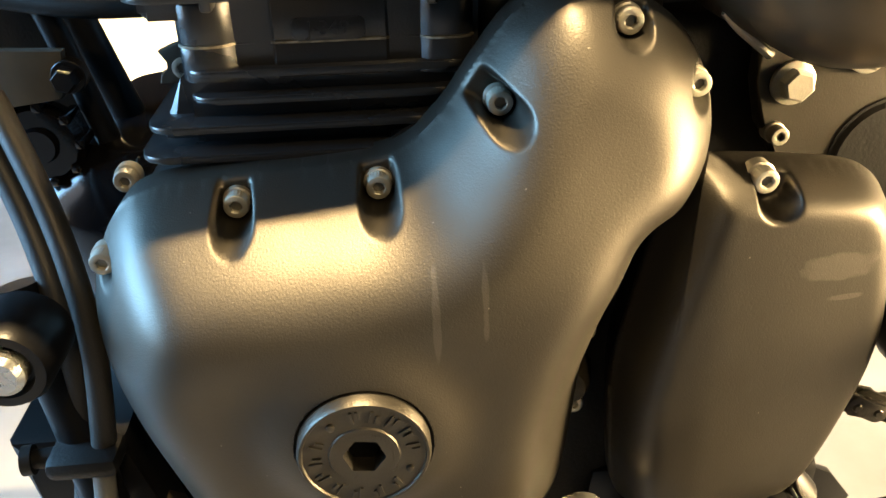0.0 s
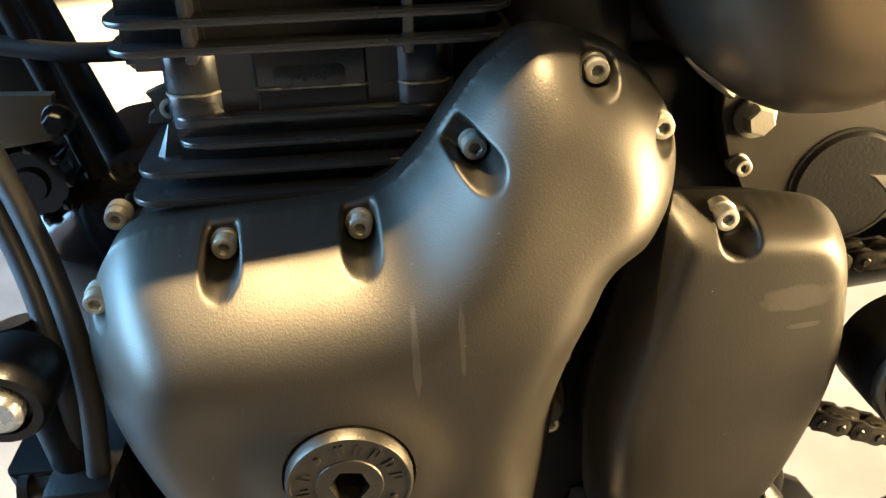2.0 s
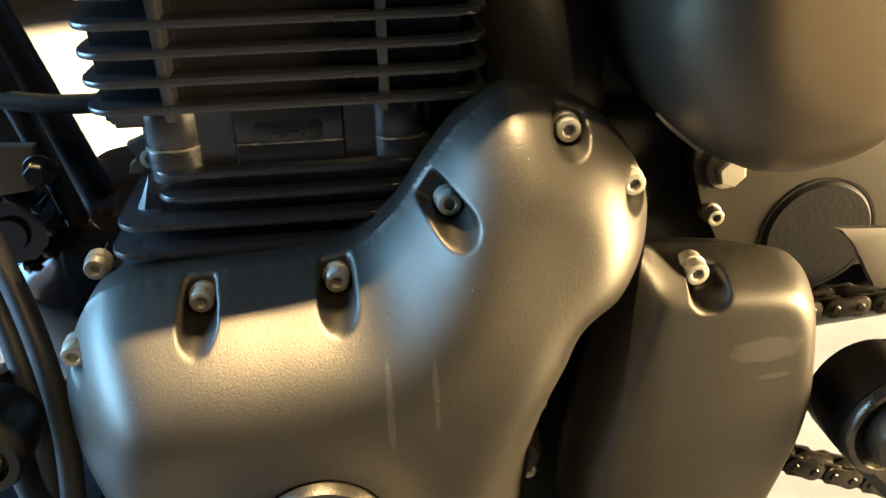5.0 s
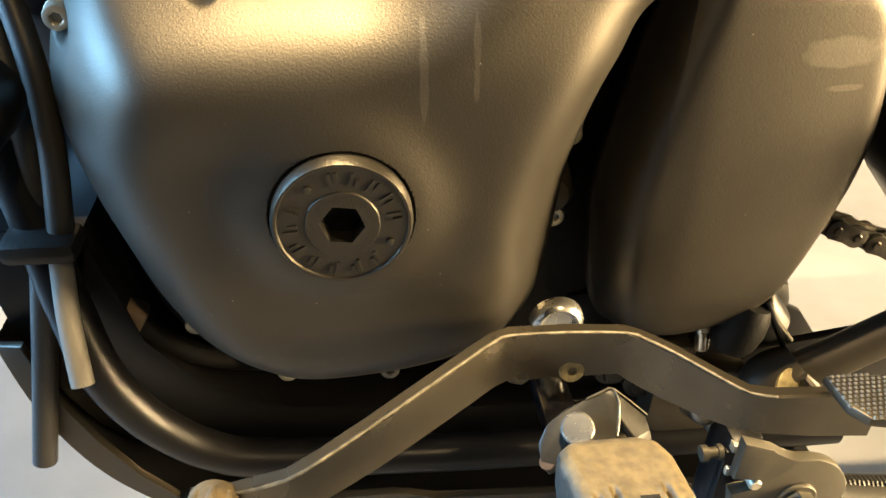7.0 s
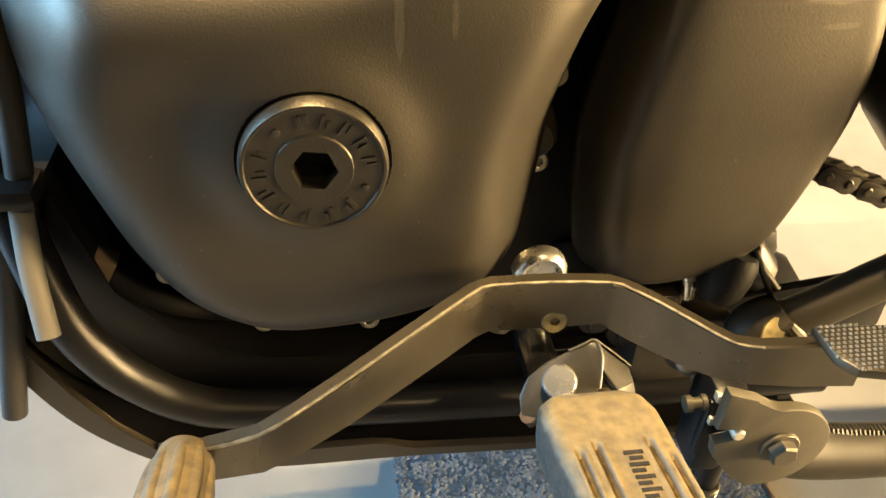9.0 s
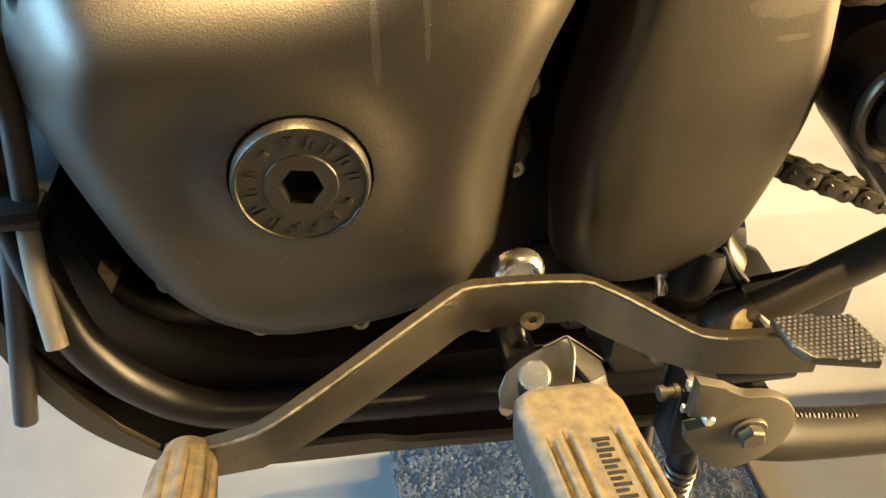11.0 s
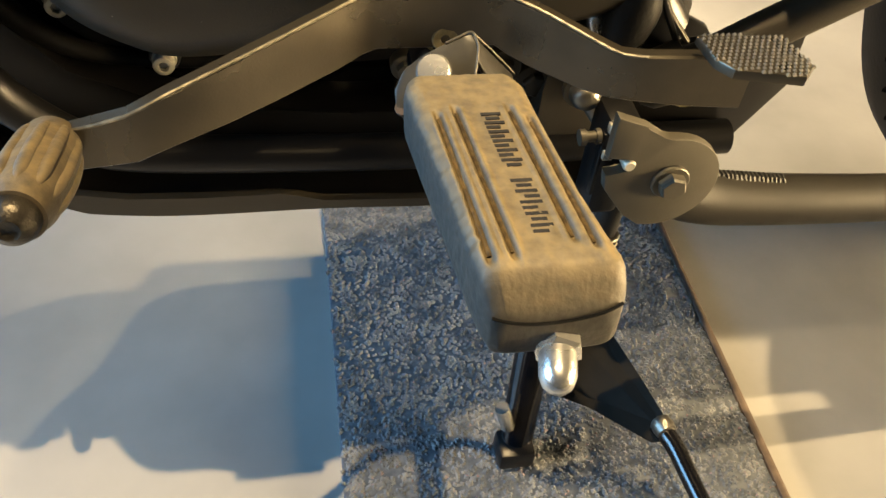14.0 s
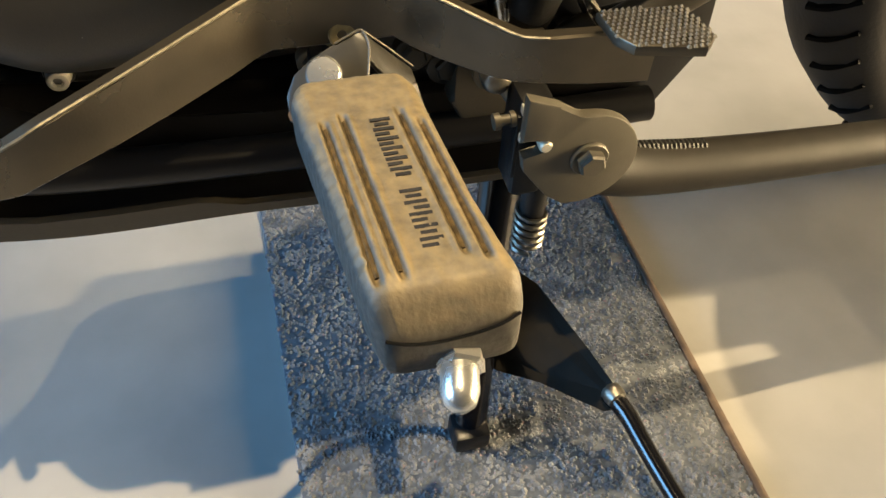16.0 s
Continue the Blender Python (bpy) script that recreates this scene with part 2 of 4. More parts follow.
def lathe(bm, base, axis, profile, seg=28, sides=None, closed=True):
    """Turns a profile of (along, radius) round the axis from base. sides: 6 for a hexagon."""
    axis = Vector(axis).normalized()
    side = axis.orthogonal().normalized()
    up = axis.cross(side)
    base = Vector(base)
    seg = sides or seg
    rings = []
    for along, r in profile:
        if r <= 0:
            rings.append([bm.verts.new(base + axis * along)])
        else:
            rings.append([bm.verts.new(base + axis * along + r * (math.cos(a) * side + math.sin(a) * up)) for a in [2 * math.pi * j / seg for j in range(seg)]])
    for a, b in zip(rings, rings[1:]):
        for j in range(seg):
            k = (j + 1) % seg
            if len(a) == 1 and len(b) == 1:
                continue
            if len(a) == 1:
                bm.faces.new((a[0], b[k], b[j]))
            elif len(b) == 1:
                bm.faces.new((a[j], a[k], b[0]))
            else:
                bm.faces.new((a[j], a[k], b[k], b[j]))
    for ring in (rings[0], rings[-1]):
        if len(ring) > 2 and closed:
            bm.faces.new(ring)
    return bm


def prism(bm, outline, y0, y1, bevel=0.0015, holes=()):
    """A plate with that outline in (x, z), from y0 in front to y1 behind."""
    start = set(bm.faces)
    front = [bm.verts.new((x, y0, z)) for x, z in outline]
    back = [bm.verts.new((x, y1, z)) for x, z in outline]
    n = len(front)
    f0 = bm.faces.new(front)
    f1 = bm.faces.new(back[::-1])
    for i in range(n):
        bm.faces.new((front[i], back[i], back[(i + 1) % n], front[(i + 1) % n]))
    if bevel:
        edges = [e for e in f0.edges] + [e for e in f1.edges]
        bmesh.ops.bevel(bm, geom=edges, offset=bevel, segments=2, affect="EDGES", profile=0.5)
    return bm


def box(bm, centre, size, bevel=0.002, m=None):
    made = bmesh.ops.create_cube(bm, size=1.0, matrix=Matrix.Translation(centre) @ (m or Matrix()) @ Matrix.Diagonal((*size, 1)))
    if bevel:
        edges = {e for v in made["verts"] for e in v.link_edges}
        bmesh.ops.bevel(bm, geom=list(edges), offset=bevel, segments=2, affect="EDGES", profile=0.5)
    return bm


def rounded(x0, x1, z0, z1, r, n=5):
    """The outline of a rectangle with round corners."""
    out = []
    for cx, cz, a0 in ((x1 - r, z1 - r, 0), (x0 + r, z1 - r, 90), (x0 + r, z0 + r, 180), (x1 - r, z0 + r, 270)):
        for k in range(n + 1):
            a = radians(a0 + 90 * k / n)
            out.append((cx + r * math.cos(a), cz + r * math.sin(a)))
    return out


def disc_points(cx, cz, r, n=32, a0=0, a1=360):
    return [(cx + r * math.cos(radians(a0 + (a1 - a0) * k / n)), cz + r * math.sin(radians(a0 + (a1 - a0) * k / n))) for k in range(n)]


def relief(name, outline, depth, y_base, y_back, step, mat, parent, label="", cuts=(), blur=25):
    """A cast cover: a skin over an outline in (x, z) that bulges by depth(x, z, distance from the edge) towards the viewer,
    with bores cut back to a flat seat. cuts: (x, z, radius, way to the edge, seat)."""
    line = np.array([(q[0], q[1]) for q in curve_points([(x, z, 0) for x, z in outline], 10, closed=True)])
    a, b = line, np.roll(line, -1, axis=0)
    x0, z0 = line.min(0) - step * 1.5
    x1, z1 = line.max(0) + step * 1.5
    xs, zs = np.arange(x0, x1, step), np.arange(z0, z1, step)
    gx, gz = np.meshgrid(xs, zs, indexing="ij")
    px, pz = gx.ravel(), gz.ravel()
    best = np.full(px.shape, 9.0)
    nx, nz = np.zeros_like(px), np.zeros_like(px)
    inside = np.zeros(px.shape, bool)
    for (ax, az), (bx, bz) in zip(a, b):
        ex, ez = bx - ax, bz - az
        t = np.clip(((px - ax) * ex + (pz - az) * ez) / max(ex * ex + ez * ez, 1e-12), 0, 1)
        qx, qz = ax + t * ex, az + t * ez
        d = np.hypot(px - qx, pz - qz)
        near = d < best
        best[near], nx[near], nz[near] = d[near], qx[near], qz[near]
        cross = ((az > pz) != (bz > pz))
        if ez:
            inside ^= cross & (px < ax + (pz - az) / ez * ex)
    snap = best < 0.55 * step
    keep = inside | snap
    px, pz = np.where(snap, nx, px), np.where(snap, nz, pz)
    dist = np.where(snap, 0, np.where(inside, best, 0))
    h = depth(px, pz, dist).reshape(gx.shape)
    keep2, edge = keep.reshape(gx.shape), (snap | ~keep).reshape(gx.shape)
    soft = 0.06 + 0.6 * smoothstep(0.006, 0.022, dist.reshape(gx.shape))
    for _ in range(blur):
        avg = (np.roll(h, 1, 0) + np.roll(h, -1, 0) + np.roll(h, 1, 1) + np.roll(h, -1, 1)) / 4
        h = np.where(edge, h, h + soft * (avg - h))
    y = y_base - h.ravel()
    for cx, cz, r, (wx, wz), seat in cuts:
        run = (px - cx) * wx + (pz - cz) * wz
        along = np.maximum(run, 0)
        ox, oz = px - cx - along * wx, pz - cz - along * wz
        q = np.hypot(ox, oz)
        if wx or wz:
            back = np.minimum(run, 0)
            q = np.hypot((px - cx) * -wz + (pz - cz) * wx, back * 1.05)
            y = np.where(snap, y, np.maximum(y, seat - np.maximum(q - r, 0) * 26))
            continue
        rim = np.abs(q - r) < 0.5 * step
        scale = np.where(rim & (q > 0), r / np.maximum(q, 1e-9), 1)
        px, pz = np.where(rim & ~snap, cx + ox * scale, px), np.where(rim & ~snap, cz + oz * scale, pz)
        inner = (q <= r - 0.5 * step) & (q > r - 1.5 * step) & ~snap
        scale = np.where(inner, (r - 0.3 * step) / np.maximum(q, 1e-9), 1)
        px, pz = np.where(inner, cx + ox * scale, px), np.where(inner, cz + oz * scale, pz)
        y = np.where((q <= r - 0.5 * step), np.maximum(y, seat), y)
    grid, fixed = y.reshape(gx.shape), edge | (np.hypot(px - 0.009, pz - 0.356) < 0.026).reshape(gx.shape)
    for _ in range(3 if cuts else 0):
        avg = (np.roll(grid, 1, 0) + np.roll(grid, -1, 0) + np.roll(grid, 1, 1) + np.roll(grid, -1, 1)) / 4
        grid = np.where(fixed, grid, 0.5 * grid + 0.5 * avg)
    y = grid.ravel()
    index = np.full(px.shape, -1)
    index[keep] = np.arange(keep.sum())
    index = index.reshape(gx.shape)
    verts = [tuple(v) for v in np.stack([px, y, pz], 1)[keep]]
    faces = []
    for i in range(len(xs) - 1):
        for j in range(len(zs) - 1):
            q = [k for k in (index[i, j], index[i + 1, j], index[i + 1, j + 1], index[i, j + 1]) if k >= 0]
            if len(q) >= 3:
                faces.append(q)
    count = {}
    for f in faces:
        for s, e in zip(f, f[1:] + f[:1]):
            count[(s, e)] = count.get((s, e), 0) + 1
    behind = {}
    for s, e in list(count):
        if (e, s) not in count:
            for k in (s, e):
                if k not in behind:
                    behind[k] = len(verts)
                    verts.append((verts[k][0], y_back, verts[k][2]))
            faces.append([e, s, behind[s], behind[e]])
    return finish(name, verts, faces, mat, parent, label, sharp=50)


def smoothstep(a, b, v):
    t = np.clip((v - a) / (b - a), 0, 1)
    return t * t * (3 - 2 * t)


def socket_bolt(at, parent, r=0.0045, head=0.006, name="socket_bolt", axis=(0, -1, 0), label="zinc-plated socket-head bolt"):
    """A knurled socket-head bolt whose head begins at a point and stands out along the axis."""
    axis = Vector(axis).normalized()
    side = axis.orthogonal().normalized()
    up = axis.cross(side)
    base = Vector(at) + axis * 0.0005
    seg = 48
    bm = bmesh.new()
    rings = []
    for along, rad, shape in ((-0.004, 1.14, 0), (0.0006, 1.14, 0), (0.0008, 1.08, 0), (0.0010, 1.0, 1), (head - 0.0010, 1.0, 1), (head - 0.0002, 0.92, 0), (head, 0.84, 0), (head, 0.54, 0), (head - 0.0003, 0.49, 2), (head - 0.0020, 0.47, 2)):
        ring = []
        for j in range(seg):
            a = 2 * math.pi * j / seg
            q = r * rad
            if shape == 1:
                q *= 1.0 if j % 2 else 0.95
            elif shape == 2:
                q *= math.cos(math.pi / 6) / math.cos(a % (math.pi / 3) - math.pi / 6)
            ring.append(bm.verts.new(base + axis * along + q * (math.cos(a) * side + math.sin(a) * up)))
        rings.append(ring)
    for p, q in zip(rings, rings[1:]):
        for j in range(seg):
            k = (j + 1) % seg
            bm.faces.new((p[j], p[k], q[k], q[j]))
    bm.faces.new(rings[0])
    bolt = part(name, bm, ZINC, parent, label, sharp=30)
    part("hex_socket", lathe(bmesh.new(), base + axis * (head - 0.0022), axis, [(0, r * 0.54), (0.0004, r * 0.54)], sides=12), SOCKET, bolt)
    return bolt


def hex_bolt(at, parent, r=0.008, head=0.006, name="hex_bolt", axis=(0, -1, 0), mat=None, flange=1.35):
    mat = mat or ZINC
    bm = bmesh.new()
    lathe(bm, at, axis, [(-0.004, r * flange), (0.0014, r * flange), (0.0018, r * flange * 0.94)], 28)
    lathe(bm, at, axis, [(0, r), (head - 0.001, r), (head, r * 0.84), (head, 0)], sides=6)
    return part(name, bm, mat, parent)


# ---- room ----
bm = bmesh.new()
bmesh.ops.create_grid(bm, x_segments=40, y_segments=40, size=5.0)
floor = tagged(part("floor", bm, FLOOR, None, "pale polished stone showroom floor"), category="floor", kind="structure")


# walls and ceiling are unseen, added to close the room and darken reflections
def wall(name, centre, size):
    return tagged(part(name, box(bmesh.new(), centre, size, 0), WALL, None, "unseen plain warm plaster wall", smooth=False), category="wall", kind="structure")


wall("wall_north", (0.55, 3.6, 1.15), (5.78, 0.12, 2.3))
wall("wall_south", (0.55, -2.4, 1.15), (5.78, 0.12, 2.3))
# east wall: its opening is made up to hold the warm fill lamp
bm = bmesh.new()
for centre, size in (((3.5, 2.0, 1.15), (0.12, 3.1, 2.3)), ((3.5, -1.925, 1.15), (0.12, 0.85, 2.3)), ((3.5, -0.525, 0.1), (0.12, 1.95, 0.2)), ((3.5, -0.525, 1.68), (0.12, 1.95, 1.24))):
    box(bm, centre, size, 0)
tagged(part("wall_east", bm, WALL, None, "unseen plaster wall with an opening for the added warm lamp", smooth=False), category="wall", kind="structure")
bm = bmesh.new()
for centre, size in (((-2.4, 2.55, 1.15), (0.12, 2.0, 2.3)), ((-2.4, -1.75, 1.15), (0.12, 1.2, 2.3)), ((-2.4, 0.2, 0.12), (0.12, 2.7, 0.24)), ((-2.4, 0.2, 2.1), (0.12, 2.7, 0.4))):
    box(bm, centre, size, 0)
tagged(part("wall_west", bm, WALL, None, "unseen plaster wall with a wide shop window", smooth=False), category="wall", kind="structure")
bm = bmesh.new()
for centre, size in (((-2.4, 0.2, 0.26), (0.06, 2.7, 0.04)), ((-2.4, 0.2, 1.88), (0.06, 2.7, 0.04)), ((-2.4, -1.13, 1.07), (0.06, 0.04, 1.58)), ((-2.4, 1.53, 1.07), (0.06, 0.04, 1.58)), ((-2.4, 0.2, 1.07), (0.05, 0.04, 1.58))):
    box(bm, centre, size, 0.004)
tagged(part("window_1", bm, BLACK, None, "black metal shop window frame"), category="window", kind="structure")
tagged(part("ceiling", box(bmesh.new(), (0, 0.6, 2.36), (7.1, 6.2, 0.1), 0), WALL, None, "unseen flat ceiling", smooth=False), category="ceiling", kind="structure")

# ---- motorcycle ----
bike = new("motorcycle")
bike.location = Vector((0.05, 0.37, 0)) * U
bpy.context.view_layer.update()
tagged(bike, "black and grey motorcycle on its centre stand", "motorcycle")

# crankcase behind the covers
case_line = [(q[0], q[1]) for q in curve_points([(-0.088, 0.36, 0), (-0.084, 0.39, 0), (-0.068, 0.417, 0), (-0.04, 0.429, 0), (0.03, 0.435, 0), (0.06, 0.462, 0), (0.088, 0.482, 0), (0.118, 0.46, 0), (0.145, 0.405, 0), (0.195, 0.385, 0), (0.205, 0.33, 0), (0.19, 0.26, 0), (0.14, 0.235, 0), (0.06, 0.228, 0), (-0.01, 0.226, 0), (-0.058, 0.250, 0), (-0.079, 0.30, 0)], 6, closed=True)]
crankcase = part("crankcase", prism(bmesh.new(), case_line, 0.292, 0.46, 0.004), RUBBER, bike, "black cast crankcase")
shell = [(-0.135, 0.385), (-0.115, 0.412), (-0.085, 0.42), (0.0, 0.426), (0.05, 0.426), (0.05, 0.25), (-0.06, 0.25), (-0.11, 0.31)]
relief("upper_crankcase", shell, lambda x, z, d: 0.003 + 0.032 * np.sqrt(1 - (1 - np.clip(d / 0.045, 0, 1)) ** 2), 0.366, 0.455, 0.002, GLOSS, bike, blur=12)
SUMP = [(-0.10, 0.31), (-0.094, 0.25), (-0.089, 0.222), (-0.077, 0.196), (-0.06, 0.182), (-0.039, 0.177), (0.04, 0.1735), (0.14, 0.172), (0.14, 0.26), (0.0, 0.27)]
part("sump", prism(bmesh.new(), [(q[0], q[1]) for q in curve_points([(x, z, 0) for x, z in SUMP], 4, closed=True)], 0.302, 0.45, 0.003), GLOSS, bike, "gloss black sump")
# bright disc in place of light showing through a hole
part("lit_hole", lathe(bmesh.new(), (0.0235, 0.3015, 0.2015), (0, -1, 0), [(0, 0.0022), (0.0008, 0.0022), (0.0010, 0.0016), (0.0010, 0)], 12), STEEL, bike)
part("sump_rib", sweep(bmesh.new(), [(-0.075, 0.301, 0.212), (-0.05, 0.301, 0.2), (0.0, 0.301, 0.197), (0.09, 0.301, 0.2)], 0.002, 8), GLOSS, bike)

# main cover
MAIN = [(-0.086, 0.392), (-0.076, 0.415), (-0.063, 0.426), (-0.035, 0.430), (0.0, 0.432), (0.026, 0.436), (0.042, 0.449), (0.054, 0.466), (0.066, 0.481), (0.082, 0.491), (0.101, 0.488), (0.115, 0.482), (0.126, 0.472), (0.134, 0.458), (0.138, 0.444), (0.137, 0.430), (0.132, 0.418), (0.126, 0.409), (0.117, 0.404), (0.113, 0.393), (0.107, 0.378), (0.102, 0.36), (0.098, 0.342), (0.095, 0.31), (0.091, 0.285), (0.076, 0.266), (0.05, 0.2535), (0.02, 0.2475), (-0.012, 0.2465), (-0.033, 0.2545), (-0.053, 0.269), (-0.068, 0.293), (-0.077, 0.318), (-0.085, 0.345), (-0.089, 0.37)]
CX, CZ = 0.009, 0.356


def main_depth(x, z, d):
    """A sloping shoulder round the edge that turns into an almost upright face."""
    along = smoothstep(0.02, 0.13, (x - 0.0) * 0.6 + (z - 0.38) * 0.8)
    reach = 0.038 - 0.014 * along
    h = 0.004 + (0.0565 - 0.019 * along) * (1 - (1 - np.clip(d / reach, 0, 1)) ** 1.75) - 0.30 * along * (z - 0.435) * np.clip(d / 0.02, 0, 1)
    h = np.where(d <= 0, 0.003, h - 0.05 * np.clip(0.40 - z, 0, 1) * np.clip(d / 0.03, 0, 1))
    near_cap = 1 - smoothstep(0.0255, 0.037, np.hypot(x - CX, z - CZ))
    return h * (1 - near_cap) + 0.0640 * near_cap


BOLTS = [(-0.030, 0.422, 0.0078, (-0.05, 1)), (0.019, 0.426, 0.0078, (0.0, 1)), (0.061, 0.454, 0.0078, (-0.75, 0.66)), (0.103, 0.479, 0.008, (0.2, 0.98)), (0.1285, 0.457, 0.008, (0.98, 0.2)), (-0.079, 0.403, 0.0075, (-0.9, 0.4))]
cover = relief("engine_cover", MAIN, main_depth, 0.283, 0.294, 0.0007, COVER, bike, "matt bronze-grey cast engine side cover", [(x, z, r - 0.0022, w, 0.2775) for x, z, r, w in BOLTS] + [(CX, CZ, 0.0232, (0, 0), 0.224)], blur=200)
for x, z, r, w in BOLTS:
    socket_bolt((x, 0.2765, z), cover)

# round cap with a ring of raised bars
cap = part("filler_cap", lathe(bmesh.new(), (CX, 0.224, CZ), (0, -1, 0), [(0, 0.0221), (0.0075, 0.0221), (0.0092, 0.0212), (0.0092, 0.0204), (0.0085, 0.0200), (0.0085, 0.0118), (0.0091, 0.0114), (0.0091, 0.0094)], 72, closed=False), CAP, cover, "round grey metal screw cap with hexagon socket")
bm = bmesh.new()
rings = [[], [], []]
for k in range(72):
    a = radians(5 * k)
    hexr = 0.0072 * math.cos(math.pi / 6) / math.cos((a + radians(7)) % (math.pi / 3) - math.pi / 6)
    for ring, r, y in zip(rings, (0.0096, hexr, hexr * 0.96), (0.2149, 0.2149, 0.2215)):
        ring.append(bm.verts.new((CX + r * math.cos(a), y, CZ + r * math.sin(a))))
for a, b in zip(rings, rings[1:]):
    for k in range(72):
        bm.faces.new((a[k], a[(k + 1) % 72], b[(k + 1) % 72], b[k]))
part("hexagon_socket", bm, CAP, cap, sharp=25)
part("socket_floor", lathe(bmesh.new(), (CX, 0.2216, CZ), (0, -1, 0), [(0, 0.0085), (0.0004, 0.0085)], 32), DARK, cap)
part("cap_gap", lathe(bmesh.new(), (CX, 0.2235, CZ), (0, -1, 0), [(0, 0.0236), (0.0030, 0.0236), (0.0030, 0.0220)], 72, closed=False), DARK, cap)


def glyph_bars(n, a0, a1, r, seed):
    """Upright raised bars on a ring, in place of a maker's name."""
    rnd = random.Random(seed)
    for k in range(n):
        a = radians(a0 + (a1 - a0) * k / (n - 1))
        m = Matrix.Translation((CX + r * math.cos(a), 0.2154, CZ + r * math.sin(a))) @ Matrix.Rotation(math.pi / 2 - a, 4, "Y")
        bm = bmesh.new()
        for dx, dz, w, h in ((-0.0010, 0, 0.0010, 0.0044), (0.0010, rnd.choice((0.0008, 0, -0.0008)), 0.0010, 0.0028)):
            bmesh.ops.create_cube(bm, size=1, matrix=m @ Matrix.Translation((dx, 0, dz)) @ Matrix.Diagonal((w, 0.0012, h, 1)))
        part("raised_mark", bm, CAP, cap, smooth=False)


glyph_bars(5, 98, 8, 0.0162, 1)
glyph_bars(7, -52, -200, 0.0162, 2)
for a in (128, -25):
    part("raised_dot", lathe(bmesh.new(), (CX + 0.0162 * math.cos(radians(a)), 0.2158, CZ + 0.0162 * math.sin(radians(a))), (0, -1, 0), [(0, 0.0013), (0.0012, 0.0013), (0.0014, 0.0009), (0.0014, 0)], 12), CAP, cap)

# sprocket cover
SPROCKET = [(0.117, 0.405), (0.121, 0.422), (0.127, 0.4315), (0.136, 0.4333), (0.150, 0.4326), (0.167, 0.431), (0.183, 0.4285), (0.193, 0.424), (0.2003, 0.415), (0.205, 0.403), (0.2085, 0.383), (0.2105, 0.365), (0.209, 0.345), (0.204, 0.3245), (0.1965, 0.302), (0.188, 0.285), (0.1755, 0.2727), (0.161, 0.2672), (0.1436, 0.2644), (0.1276, 0.2672), (0.1170, 0.2735), (0.1105, 0.285), (0.107, 0.305), (0.1055, 0.34), (0.111, 0.375)]


def sprocket_depth(x, z, d):
    """A flat face with a tight roll at its edge, that falls away on the side of the engine cover."""
    left = np.interp(z, [0.26, 0.285, 0.305, 0.34, 0.375, 0.405, 0.435], [0.119, 0.111, 0.107, 0.1055, 0.111, 0.117, 0.124])
    roll = 1 - (1 - np.clip(d / 0.014, 0, 1)) ** 2.2
    fall = 0.78 * np.sqrt(1 - (1 - np.clip((x - left - 0.001) / 0.012, 0, 1)) ** 2) + 0.22 * (1 - (1 - np.clip((x - left) / 0.07, 0, 1)) ** 2)
    low = 1 - smoothstep(0.30, 0.265, z) * 0.25
    return np.where(d <= 0, 0.0, 0.001 + roll * (0.025 * (0.02 + 0.98 * fall) * low - 0.11 * np.clip(x - 0.135, 0, 1)))


def specked(m, colour=(0.26, 0.24, 0.20), cell=110):
    """Tiny pale specks of dust, a few to the hand's width."""
    n, l = m.node_tree.nodes, m.node_tree.links
    b = n["Principled BSDF"]
    geo, dots, sep, near, some, both, mix = n.new("ShaderNodeNewGeometry"), n.new("ShaderNodeTexVoronoi"), n.new("ShaderNodeSeparateColor"), n.new("ShaderNodeMath"), n.new("ShaderNodeMath"), n.new("ShaderNodeMath"), n.new("ShaderNodeMix")
    l.new(geo.outputs["Position"], dots.inputs["Vector"])
    dots.inputs["Scale"].default_value = cell
    l.new(dots.outputs["Color"], sep.inputs[0])
    near.operation, some.operation, both.operation = "LESS_THAN", "GREATER_THAN", "MULTIPLY"
    l.new(dots.outputs["Distance"], near.inputs[0])
    near.inputs[1].default_value = 0.035
    l.new(sep.outputs[0], some.inputs[0])
    some.inputs[1].default_value = 0.55
    l.new(near.outputs[0], both.inputs[0])
    l.new(some.outputs[0], both.inputs[1])
    mix.data_type = "RGBA"
    l.new(both.outputs[0], mix.inputs[0])
    l.new(b.inputs["Base Color"].links[0].from_socket, mix.inputs[6])
    mix.inputs[7].default_value = (*colour, 1)
    l.new(mix.outputs[2], b.inputs["Base Color"])
    return m


specked(COVER)
marked(COVER, [(0.0345, 0.386, 0.416, 0.0013), (0.0500, 0.392, 0.418, 0.0011)], [(0.178, 0.398, 0.014, 0.0055), (0.182, 0.385, 0.007, 0.0012)])
second = relief("sprocket_cover", SPROCKET, sprocket_depth, 0.2655, 0.2685, 0.0008, COVER, bike, "matt bronze-grey cast sprocket cover", [(0.1515, 0.4245, 0.0066, (-0.1, 1), 0.2575)], blur=40)
socket_bolt((0.1482, 0.2575, 0.4285), second)
middle = Vector((0.158, 0.350))
backing = [tuple(middle + (Vector(q) - middle) * 0.885) for q in SPROCKET]
part("sprocket_case", prism(bmesh.new(), [(q[0], q[1]) for q in curve_points([(x, z, 0) for x, z in backing], 4, closed=True)], 0.2688, 0.292, 0.002), RUBBER, bike, "black cast case behind the sprocket cover")

